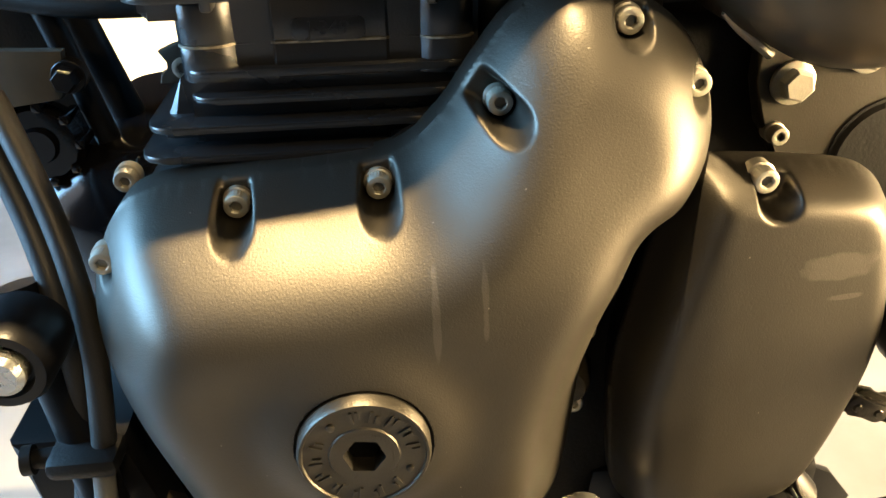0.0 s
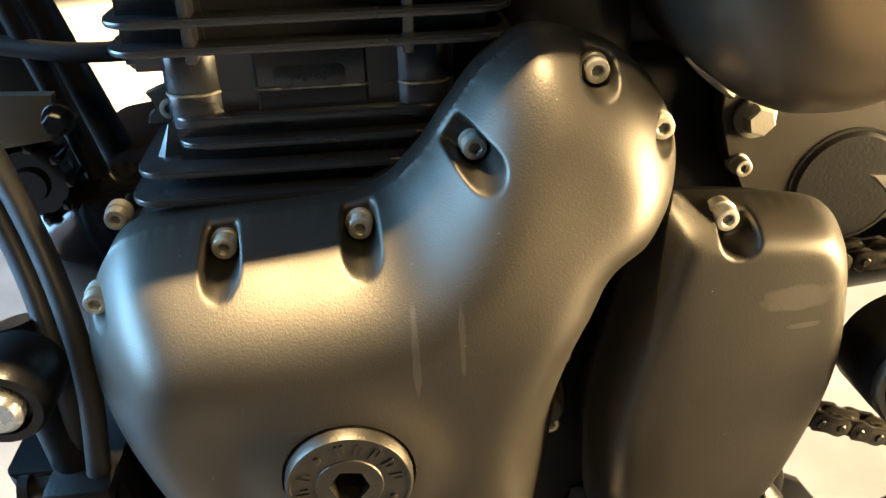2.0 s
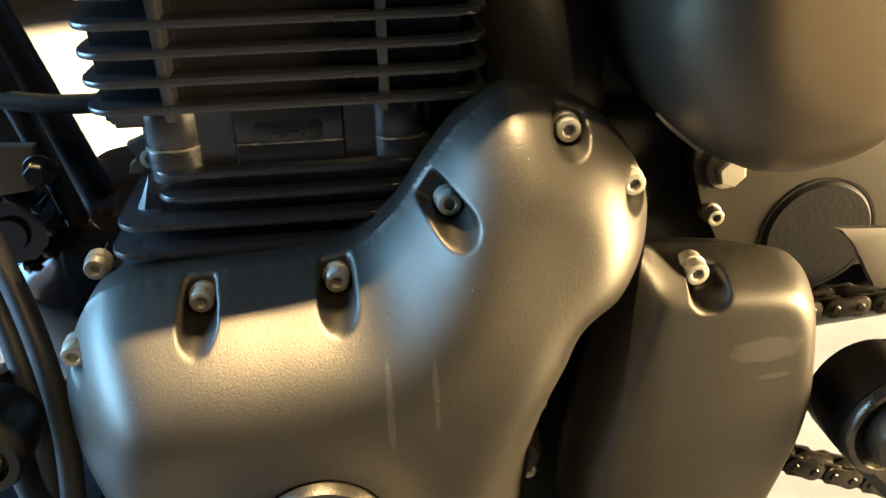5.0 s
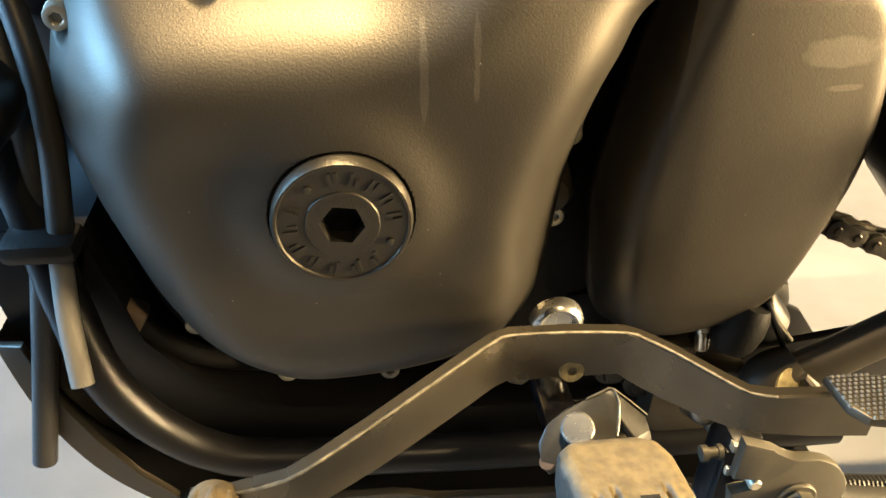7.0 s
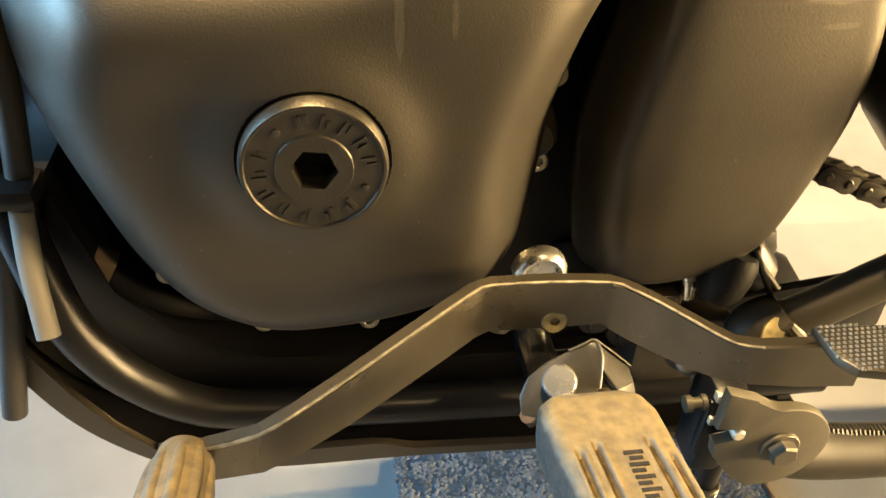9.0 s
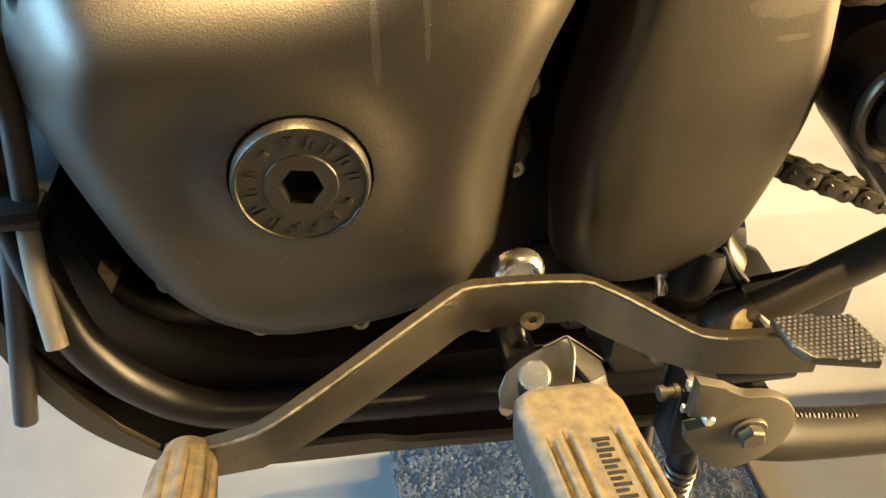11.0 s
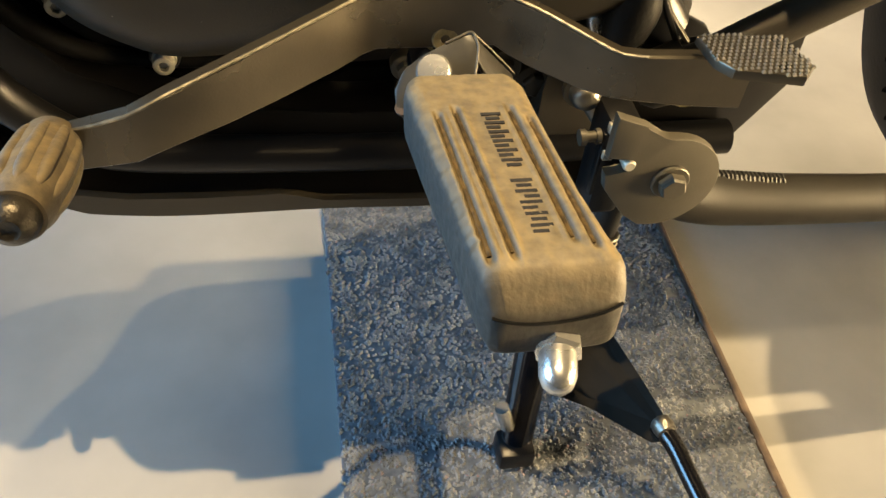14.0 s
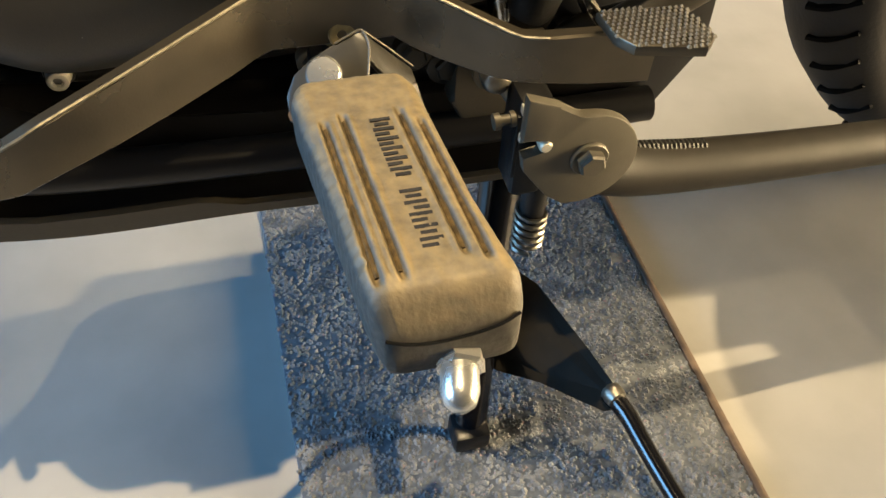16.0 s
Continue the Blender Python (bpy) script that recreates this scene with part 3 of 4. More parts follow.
# small bolts of the case
for at in ((-0.081, 0.325, 0.413), (-0.112, 0.347, 0.379), (-0.057, 0.352, 0.45)):
    socket_bolt(at, crankcase, 0.0047)
for at in ((-0.019, 0.283, 0.2385), (0.027, 0.286, 0.2335), (-0.057, 0.290, 0.263), (0.097, 0.290, 0.312), (0.100, 0.290, 0.350), (0.112, 0.290, 0.394)):
    bolt = socket_bolt(at, crankcase, 0.0046)
    sweep_at = Vector(at)
    part("bolt_boss", lathe(bmesh.new(), sweep_at + Vector((0, 0.012, 0)), (0, -1, 0), [(0, 0.0075), (0.011, 0.0066), (0.012, 0.0060)], 20), CAST, bolt)

# cylinder with its fins
cylinder = part("cylinder", prism(bmesh.new(), rounded(-0.046, 0.058, 0.42, 0.66, 0.006), 0.304, 0.44, 0.004), CAST, bike, "black finned cast cylinder barrel")


def fin(x0, x1, y0, y1, z, thick, r=0.012):
    bm = bmesh.new()
    line = rounded(x0, x1, y0, y1, r, 6)
    prism(bm, line, -thick / 2, thick / 2, thick * 0.35)
    bmesh.ops.transform(bm, matrix=Matrix(((1, 0, 0, 0), (0, 0, 1, 0), (0, 1, 0, z), (0, 0, 0, 1))), verts=bm.verts)
    return part("cooling_fin", bm, CAST, cylinder)


for k in range(12):
    fin(-0.063, 0.079, 0.290, 0.455, 0.4875 + 0.0097 * k, 0.0026)
for x0, x1, y0, z, t in ((-0.047, 0.056, 0.2980, 0.4600, 0.0026), (-0.046, 0.052, 0.2965, 0.4510, 0.0026), (-0.062, 0.042, 0.2925, 0.4420, 0.0026), (-0.065, 0.026, 0.2890, 0.4325, 0.0028)):
    fin(x0, x1, y0, 0.45, z, t, 0.010)
part("barrel_skirt", prism(bmesh.new(), [(-0.062, 0.425), (0.05, 0.425), (0.056, 0.46), (0.056, 0.47), (-0.042, 0.47), (-0.046, 0.455), (-0.058, 0.442)], 0.3085, 0.44, 0.004), CAST, cylinder)
part("head_flange", prism(bmesh.new(), rounded(-0.0585, -0.03, 0.4785, 0.60, 0.003), 0.302, 0.45, 0.003), CAST, cylinder)
part("head_core", prism(bmesh.new(), rounded(-0.05, 0.07, 0.486, 0.60, 0.003), 0.303, 0.45, 0.003), CAST, cylinder)
for x in (-0.034, 0.041):
    part("fin_rib", box(bmesh.new(), (x, 0.300, 0.545), (0.004, 0.016, 0.125), 0.001), CAST, cylinder)
PLAN = [(-0.0475, 0.44), (-0.0475, 0.3055), (-0.0455, 0.3020), (-0.0410, 0.3000), (-0.0330, 0.3000), (-0.0300, 0.3020), (-0.0275, 0.3045), (-0.0160, 0.3050), (-0.0140, 0.3030), (0.0250, 0.3030), (0.0270, 0.3050), (0.0370, 0.3045), (0.0395, 0.3015), (0.0420, 0.3000), (0.0505, 0.3000), (0.0545, 0.3015), (0.0570, 0.3055), (0.0570, 0.44)]


def plan_plate(z0, z1, grow=0.0, bevel=0.0008):
    """A slab with the barrel's plan, between two heights."""
    bm = prism(bmesh.new(), [(x * (1 + grow * 8), y - grow) for x, y in PLAN], z0, z1, bevel)
    bmesh.ops.transform(bm, matrix=Matrix(((1, 0, 0, 0), (0, 0, 1, 0), (0, 1, 0, 0), (0, 0, 0, 1))), verts=bm.verts)
    return bm


part("barrel_wall", plan_plate(0.4565, 0.4690), CAST, cylinder)
part("head_wall", plan_plate(0.4696, 0.4840), CAST, cylinder)
part("gasket_edge", plan_plate(0.4688, 0.4697, 0.0004, 0), EDGE, cylinder)
plate = part("number_plate_boss", prism(bmesh.new(), rounded(-0.008, 0.018, 0.4695, 0.4775, 0.0025), 0.3025, 0.306, 0.0006), CAST, cylinder)
text = bpy.data.curves.new("casting_mark", "FONT")
text.body, text.size, text.extrude, text.align_x, text.align_y = "J-349", 0.0072 * U, 0.0004 * U, "CENTER", "CENTER"
mark = new("casting_mark", text)
mark.matrix_world = pose(0.005 * U, 0.3022 * U, 0.4735 * U, 90, 0, 0)
text.materials.append(CAST)
mark.parent = cylinder

# upper frame, intake and side panel
intake = part("intake_boot", sweep(bmesh.new(), [(0.108, 0.335, 0.455), (0.106, 0.335, 0.49), (0.098, 0.345, 0.52)], 0.027, 24), HOSE, bike, "black rubber intake boot")
part("clamp_ring", lathe(bmesh.new(), (0.098, 0.345, 0.516), (-0.15, 0.1, 1), [(0, 0.030), (0.018, 0.030), (0.018, 0.026), (0.04, 0.024)], 28), STEEL, intake)
PANEL_LINE = [(0.128, 0.60), (0.127, 0.53), (0.133, 0.497), (0.146, 0.474), (0.165, 0.462), (0.186, 0.460), (0.207, 0.466), (0.225, 0.482), (0.235, 0.51), (0.238, 0.56), (0.235, 0.62), (0.18, 0.64)]
side_panel = relief("side_panel", PANEL_LINE, lambda x, z, d: 0.004 + 0.034 * np.sqrt(1 - (1 - np.clip(d / 0.03, 0, 1)) ** 2), 0.278, 0.33, 0.002, PANEL, bike, "matt dark brown side panel", blur=12)
PLATE_LINE = [(0.172, 0.47), (0.174, 0.44), (0.178, 0.422), (0.192, 0.404), (0.20, 0.385), (0.30, 0.385), (0.30, 0.49), (0.2, 0.49)]
frame_plate = part("frame_plate", prism(bmesh.new(), PLATE_LINE, 0.320, 0.330, 0.002), PLATE, bike, "dark painted frame plate")
part("round_cover", lathe(bmesh.new(), (0.2375, 0.321, 0.404), (0, -1, 0), [(0, 0.028), (0.0016, 0.028), (0.0016, 0.0265), (0.0012, 0.0262), (0.0030, 0.0245), (0.0034, 0)], 48), RUBBER, frame_plate)
hex_bolt((0.188, 0.3195, 0.44), frame_plate, 0.0068, 0.0075)
hex_bolt((0.217, 0.3185, 0.451), frame_plate, 0.0062, 0.006)
socket_bolt((0.184, 0.3195, 0.419), frame_plate, 0.004)
part("rear_black_frame", box(bmesh.new(), (0.13, 0.38, 0.56), (0.08, 0.08, 0.26), 0.01), BLACK, bike)
# made-up black block that keeps the gap beside the intake dark
part("panel_backing", box(bmesh.new(), (0.150, 0.375, 0.500), (0.075, 0.05, 0.15), 0.01), RUBBER, bike, "plain black block filling the gap behind the side panel")
# added black block, so that no lit floor shows between the two covers
part("cover_backing", box(bmesh.new(), (0.150, 0.365, 0.425), (0.11, 0.07, 0.09), 0.012), RUBBER, bike, "plain black block filling the gap behind the cover")
part("cable_strap", sweep(bmesh.new(), [(0.147, 0.30, 0.474), (0.154, 0.30, 0.467), (0.167, 0.30, 0.457)], 0.0018, 8), ZINC, bike)
part("light_bracket", prism(bmesh.new(), [(0.211, 0.433), (0.24, 0.431), (0.25, 0.40), (0.233, 0.405), (0.221, 0.426)], 0.270, 0.273, 0.0008), STAND, bike)
part("stud_lug", prism(bmesh.new(), [(-0.066, 0.457), (-0.05, 0.463), (-0.05, 0.443), (-0.067, 0.444), (-0.066, 0.448), (-0.0625, 0.4495), (-0.0625, 0.453)], 0.346, 0.352, 0.0006), STAND, bike)

# down tubes
part("down_tube", sweep(bmesh.new(), [(-0.147, 0.36, 0.62), (-0.1145, 0.36, 0.487), (-0.109, 0.36, 0.466), (-0.099, 0.36, 0.425), (-0.081, 0.36, 0.35)], 0.0052, 18), BLACK, bike)
part("front_frame_tube", sweep(bmesh.new(), [(-0.157, 0.388, 0.62), (-0.116, 0.388, 0.487), (-0.108, 0.388, 0.46), (-0.094, 0.388, 0.413), (-0.075, 0.388, 0.35)], 0.0083, 20), BLACK, bike)

# plain black sheet added in place of dark clutter, hiding the bright floor
part("clutter_backing", prism(bmesh.new(), [(-0.165, 0.64), (-0.120, 0.487), (-0.104, 0.43), (-0.104, 0.398), (-0.22, 0.398), (-0.27, 0.64)], 0.402, 0.408, 0.001), RUBBER, bike)

# horn and its bracket
horn = part("horn_bracket", prism(bmesh.new(), [(-0.140, 0.462), (-0.1015, 0.460), (-0.1035, 0.444), (-0.106, 0.4405), (-0.140, 0.4365)], 0.342, 0.348, 0.001), STAND, bike)
part("horn", lathe(bmesh.new(), (-0.120, 0.358, 0.421), (0, -1, 0), [(0, 0.015), (0.010, 0.0175), (0.014, 0.015), (0.014, 0.008), (0.017, 0.007), (0.017, 0)], 24), GLOSS, horn)
for k in range(9):
    a = 2 * math.pi * k / 9
    part("horn_rib", box(bmesh.new(), (-0.120 + 0.0165 * math.cos(a), 0.350, 0.421 + 0.0165 * math.sin(a)), (0.004, 0.016, 0.004), 0.001), GLOSS, horn)
hex_bolt((-0.1005, 0.342, 0.450), horn, 0.0050, 0.009, mat=BLACK)
part("cable", sweep(bmesh.new(), [(-0.20, 0.37, 0.487), (-0.13, 0.36, 0.478), (-0.09, 0.352, 0.474), (-0.04, 0.35, 0.475)], 0.0042, 10), RUBBER, bike)
part("thin_wire", sweep(bmesh.new(), [(-0.122, 0.385, 0.405), (-0.105, 0.37, 0.397), (-0.088, 0.345, 0.404), (-0.08, 0.34, 0.415)], 0.0007, 6), RUBBER, bike)

# breather hoses
for name, mat, pts, r in (
    ("breather_hose", HOSE, [(-0.135, 0.325, 0.45), (-0.118, 0.308, 0.412), (-0.107, 0.291, 0.380), (-0.104, 0.282, 0.35), (-0.105, 0.275, 0.318), (-0.111, 0.265, 0.276), (-0.122, 0.255, 0.217)], 0.0050),
    ("drain_hose", HOSE, [(-0.122, 0.32, 0.45), (-0.105, 0.30, 0.415), (-0.0955, 0.285, 0.385), (-0.093, 0.277, 0.357), (-0.095, 0.268, 0.322)], 0.0048),
    ("overflow_tube", PALE_HOSE, [(-0.096, 0.268, 0.323), (-0.0955, 0.260, 0.308), (-0.0945, 0.252, 0.293), (-0.0915, 0.241, 0.272)], 0.0043),
):
    part(name, sweep(bmesh.new(), pts, r, 16, hollow=0.55), mat, bike)
clamp = part("hose_clip", box(bmesh.new(), (-0.1015, 0.266, 0.3205), (0.028, 0.019, 0.0095), 0.004), RUBBER, bike)
part("clip_stud", lathe(bmesh.new(), (-0.114, 0.268, 0.320), (-1, -0.1, 0), [(0, 0.004), (0.008, 0.004), (0.008, 0.006), (0.012, 0.006), (0.013, 0)], 16), RUBBER, clamp)
mount = part("mount_bush", lathe(bmesh.new(), (-0.112, 0.275, 0.376), (0, -1, 0), [(0, 0.016), (0.024, 0.016), (0.027, 0.0145), (0.027, 0.011), (0.022, 0.010), (0.022, 0)], 32), BLACK, bike)
part("mount_bolt", lathe(bmesh.new(), (-0.112, 0.253, 0.376), (0, -1, 0), [(0, 0.0085), (0.007, 0.0085), (0.009, 0.0065), (0.009, 0)], 28), STEEL, mount)
part("wire_plug", box(bmesh.new(), (-0.0880, 0.286, 0.2695), (0.021, 0.010, 0.017), 0.0015, Matrix.Rotation(0.5, 4, "Y")), BROWN, bike)
part("plug_cable", sweep(bmesh.new(), [(-0.083, 0.287, 0.2665), (-0.068, 0.288, 0.250), (-0.050, 0.289, 0.239), (-0.02, 0.290, 0.233), (0.02, 0.292, 0.231)], [0.0055, 0.0050, 0.0035, 0.0030], 12), RUBBER, bike)

# lower frame
part("cradle_tube", sweep(bmesh.new(), [(-0.120, 0.292, 0.385), (-0.115, 0.286, 0.357), (-0.107, 0.277, 0.325), (-0.098, 0.264, 0.293), (-0.090, 0.255, 0.268), (-0.081, 0.253, 0.249), (-0.070, 0.253, 0.2335), (-0.052, 0.253, 0.2185), (-0.026, 0.253, 0.211), (0.058, 0.253, 0.2065), (0.13, 0.253, 0.206), (0.24, 0.253, 0.206)], 0.0086, 20), BLACK, bike, "curved black frame cradle tube")
GUARD = [(-0.136, 0.32), (-0.128, 0.275), (-0.123, 0.252), (-0.116, 0.231), (-0.106, 0.214), (-0.095, 0.203), (-0.067, 0.190), (-0.04, 0.186), (-0.01, 0.184), (0.028, 0.184), (0.036, 0.187), (0.06, 0.186), (0.11, 0.183), (0.24, 0.182), (0.24, 0.21), (0.06, 0.21), (-0.02, 0.215), (-0.06, 0.235), (-0.08, 0.26), (-0.09, 0.32)]
part("bash_plate", prism(bmesh.new(), GUARD, 0.277, 0.40, 0.003), BLACK, bike, "black steel plate under the engine")
LIP = [(q[0], q[1]) for q in curve_points([(-0.1265, 0.272, 0), (-0.1225, 0.252, 0), (-0.1165, 0.233, 0), (-0.108, 0.217, 0), (-0.098, 0.2045, 0), (-0.085, 0.195, 0), (-0.066, 0.187, 0), (-0.04, 0.1825, 0), (-0.01, 0.1805, 0), (0.036, 0.1805, 0), (0.06, 0.180, 0), (0.11, 0.178, 0), (0.24, 0.177, 0)], 3)]
LOW = len(LIP)
LIP += [(0.24, 0.181), (0.11, 0.1825), (0.06, 0.185), (0.045, 0.185), (0.034, 0.190), (0.025, 0.191), (-0.01, 0.191), (-0.04, 0.1925), (-0.064, 0.1965), (-0.068, 0.1955), (-0.0835, 0.207), (-0.086, 0.2115), (-0.0965, 0.2245), (-0.106, 0.241), (-0.112, 0.256), (-0.116, 0.274)]


def swept_back(bm):
    """The front end of the plate lies further in."""
    for v in bm.verts:
        k = max(-0.06 - v.co.x, 0)
        v.co += Vector((-0.07 * k, 0.33 * k, 0))
    return bm


part("plate_lip", swept_back(prism(bmesh.new(), LIP, 0.2445, 0.2485, 0.0008)), PLATE, bike)
part("lip_web", swept_back(prism(bmesh.new(), [(x, z - 0.0002) for x, z in LIP[:LOW]] + [(x, z + 0.002) for x, z in LIP[LOW - 1::-1]], 0.248, 0.30, 0)), BLACK, bike)

# gear lever
COLUMNS = [(-0.040, 0.168, 0.2925, 0.2785), (-0.028, 0.168, 0.2935, 0.278), (-0.011, 0.168, 0.298, 0.280), (0.0, 0.1715, 0.302, 0.283), (0.014, 0.181, 0.3035, 0.2825), (0.031, 0.194, 0.3045, 0.282), (0.051, 0.2085, 0.3065, 0.283), (0.060, 0.214, 0.308, 0.285), (0.066, 0.216, 0.3085, 0.286), (0.087, 0.216, 0.3085, 0.286), (0.108, 0.215, 0.3075, 0.287), (0.114, 0.2125, 0.3065, 0.284), (0.123, 0.206, 0.305, 0.282), (0.137, 0.195, 0.3015, 0.281), (0.145, 0.189, 0.300, 0.2815), (0.153, 0.186, 0.3005, 0.282), (0.170, 0.185, 0.3005, 0.280), (0.192, 0.185, 0.299, 0.278)]
bm = bmesh.new()
rings = []
for k, (x, y, zt, zb) in enumerate(COLUMNS):
    a, b = COLUMNS[max(k - 1, 0)], COLUMNS[min(k + 1, len(COLUMNS) - 1)]
    n = Vector((b[0] - a[0], b[1] - a[1], 0)).normalized()
    n = Vector((n.y, -n.x, 0))
    ring = []
    for side, z in ((1, zb + 0.0008), (1, zt - 0.0008), (0.7, zt), (-0.7, zt), (-1, zt - 0.0008), (-1, zb + 0.0008), (-0.7, zb), (0.7, zb)):
        ring.append(bm.verts.new(Vector((x, y + 0.0025, z - 0.0014)) + n * 0.0027 * side))
    rings.append(ring)
for a, b in zip(rings, rings[1:]):
    for j in range(8):
        bm.faces.new((a[j], a[(j + 1) % 8], b[(j + 1) % 8], b[j]))
bm.faces.new(rings[0])
bm.faces.new(rings[-1])
lever = part("gear_lever", bm, LEVER, bike, "dark painted heel and toe gear lever", sharp=30)
# pale strip that paints the highlight along the lever's top edge
part("edge_highlight", sweep(bmesh.new(), [(x, y - 0.0001, zt - 0.0016) for x, y, zt, zb in COLUMNS[:-2]], 0.0006, 6, 2), EDGE, lever)
pivot = part("lever_pivot", lathe(bmesh.new(), (0.09, 0.226, 0.2862), (0, -1, 0.22), [(0, 0.0075), (0.005, 0.0075), (0.0055, 0.0048), (0.0108, 0.0048), (0.0114, 0.0042), (0.0114, 0.0018), (0.0100, 0.0016), (0.0100, 0)], 24), BRASS, lever)
part("pivot_gap", lathe(bmesh.new(), (0.0915, 0.2265, 0.2852), (0, -1, 0.22), [(0, 0.0062), (0.0092, 0.0062)], 24), DARK, lever)
KNOB_AT, KNOB_WAY = Vector((-0.033, 0.172, 0.2865)), Vector((0.0, -0.050, 0.0115)).normalized()
knob = part("toe_rubber", lathe(bmesh.new(), KNOB_AT, KNOB_WAY, [(0, 0.0062), (0.002, 0.0080), (0.012, 0.0094), (0.026, 0.0097), (0.038, 0.0088), (0.044, 0.0076), (0.045, 0)], 32), KNOB, lever, "dusty ribbed toe rubber")
part("end_ball", lathe(bmesh.new(), KNOB_AT + KNOB_WAY * 0.044, KNOB_WAY, [(0, 0.0066), (0.003, 0.0064), (0.0055, 0.0052), (0.0068, 0.0030), (0.0062, 0.0022), (0.0062, 0)], 24), CHAIN, knob)
for k in range(10):
    a = 2 * math.pi * k / 10 + 0.2
    side = Vector((math.cos(a), 0, 0)) + math.sin(a) * KNOB_WAY.cross(Vector((1, 0, 0)))
    part("rubber_rib", sweep(bmesh.new(), [KNOB_AT + KNOB_WAY * d + side * r for d, r in ((0.003, 0.0062), (0.008, 0.0077), (0.016, 0.0086), (0.026, 0.0088), (0.035, 0.0082), (0.0405, 0.0068))], [0.0010, 0.0019, 0.0020, 0.0019, 0.0010], 10, 4), KNOB, knob)
PAD = [(0.168, 0.187), (0.197, 0.1855), (0.2005, 0.168), (0.195, 0.162), (0.173, 0.167), (0.169, 0.173)]
bm = bmesh.new()
prism(bm, PAD, -0.002, 0.002, 0.0008)
bmesh.ops.transform(bm, matrix=Matrix(((1, 0, 0, 0), (0, 0, 1, 0), (0, 1, 0, 0.3045), (0, 0, 0, 1))), verts=bm.verts)
pad = part("heel_pad", bm, LEVER, lever, "knurled heel pad")
bm = bmesh.new()
for i in range(18):
    for j in range(14):
        x, y = 0.167 + 0.0021 * i + (0.00105 if j % 2 else 0), 0.1615 + 0.0019 * j
        inside = False
        for (ax, ay), (bx, by) in zip(PAD, PAD[1:] + PAD[:1]):
            if (ay > y) != (by > y) and x < ax + (y - ay) / (by - ay) * (bx - ax):
                inside = not inside
        if inside:
            lathe(bm, (x, y, 0.3062), (0, 0, 1), [(0, 0.00095), (0.0010, 0.0003), (0.0010, 0)], sides=4)
tagged(part("knurl", bm, SOCKET, pad, smooth=False), kind="stuff")
part("shift_shaft_cap", lathe(bmesh.new(), (0.091, 0.246, 0.2885), (0, -1, 0), [(0, 0.0108), (0.0030, 0.0108), (0.0052, 0.0098), (0.0062, 0.0082), (0.0056, 0.0066), (0.0040, 0.0060), (0.0040, 0)], 40), STEEL, bike)

# footpeg
bm = bmesh.new()
FACE = [(0.067, 0.173, 0.299), (0.070, 0.1765, 0.3035), (0.076, 0.179, 0.307), (0.083, 0.180, 0.310), (0.0875, 0.1805, 0.3120), (0.091, 0.181, 0.313), (0.0925, 0.1775, 0.311), (0.092, 0.174, 0.3085), (0.0905, 0.169, 0.3045), (0.087, 0.1675, 0.302), (0.080, 0.166, 0.2985), (0.069, 0.165, 0.2935), (0.067, 0.1685, 0.2965)]
LEAN_PIN = Vector((-0.25, -0.6, 0.75)).normalized()


def sheet(bm, outline, thick):
    """A bent piece of plate with that outline, as thick as the vector."""
    a = [bm.verts.new(Vector(q)) for q in outline]
    b = [bm.verts.new(Vector(q) + Vector(thick)) for q in outline]
    bm.faces.new(a)
    bm.faces.new(b[::-1])
    for k in range(len(a)):
        bm.faces.new((a[k], b[k], b[(k + 1) % len(a)], a[(k + 1) % len(a)]))


sheet(bm, FACE, LEAN_PIN * -0.0022)
sheet(bm, [(0.0905, 0.1815, 0.3128), (0.0925, 0.1775, 0.3108), (0.0920, 0.1735, 0.3080), (0.101, 0.178, 0.2925), (0.1085, 0.183, 0.2905), (0.1075, 0.1865, 0.2935)], (-0.0012, 0.0014, -0.0012))
sheet(bm, [(0.1085, 0.183, 0.2905), (0.101, 0.178, 0.2925), (0.0985, 0.174, 0.284), (0.1115, 0.181, 0.280)], (-0.0014, 0.0016, 0))
bmesh.ops.bevel(bm, geom=list(bm.edges), offset=0.0006, segments=2, affect="EDGES", profile=0.5)
peg = part("footpeg_bracket", bm, WORN, bike, "black folding footpeg bracket")
part("bracket_arm", box(bmesh.new(), (0.086, 0.210, 0.2700), (0.014, 0.050, 0.009), 0.003), GLOSS, peg)
part("rubbed_edge", sweep(bmesh.new(), [Vector(q) + LEAN_PIN * 0.0002 for q in FACE[3:9]], 0.0004, 6, 3), STAND, peg)
part("wing_edge", sweep(bmesh.new(), [(0.0912, 0.1812, 0.3130), (0.1000, 0.1842, 0.3032), (0.1080, 0.1868, 0.2938)], 0.0003, 6, 3), STAND, peg)
part("rust_patch", lathe(bmesh.new(), Vector((0.0690, 0.1680, 0.2958)) + LEAN_PIN * -0.0008, LEAN_PIN, [(0, 0.0026), (0.0011, 0.0024), (0.0011, 0)], 9), BINDING, peg)
part("peg_tongue", box(bmesh.new(), (0.0905, 0.166, 0.2935), (0.014, 0.024, 0.011), 0.004), LEVER, peg)

# peg rubber
TILT_PEG = radians(5.5)


def peg_frame(s, x, z):
    """A point along the peg: s from its root outwards, x across, z above its middle."""
    return Vector((0.0856 + 0.05 * s + x, 0.163 - s * math.cos(TILT_PEG) + z * 0.1, 0.3035 + s * math.sin(TILT_PEG) + z))


def peg_shape(x, table):
    return float(np.interp(x, [q[0] for q in table], [q[1] for q in table]))


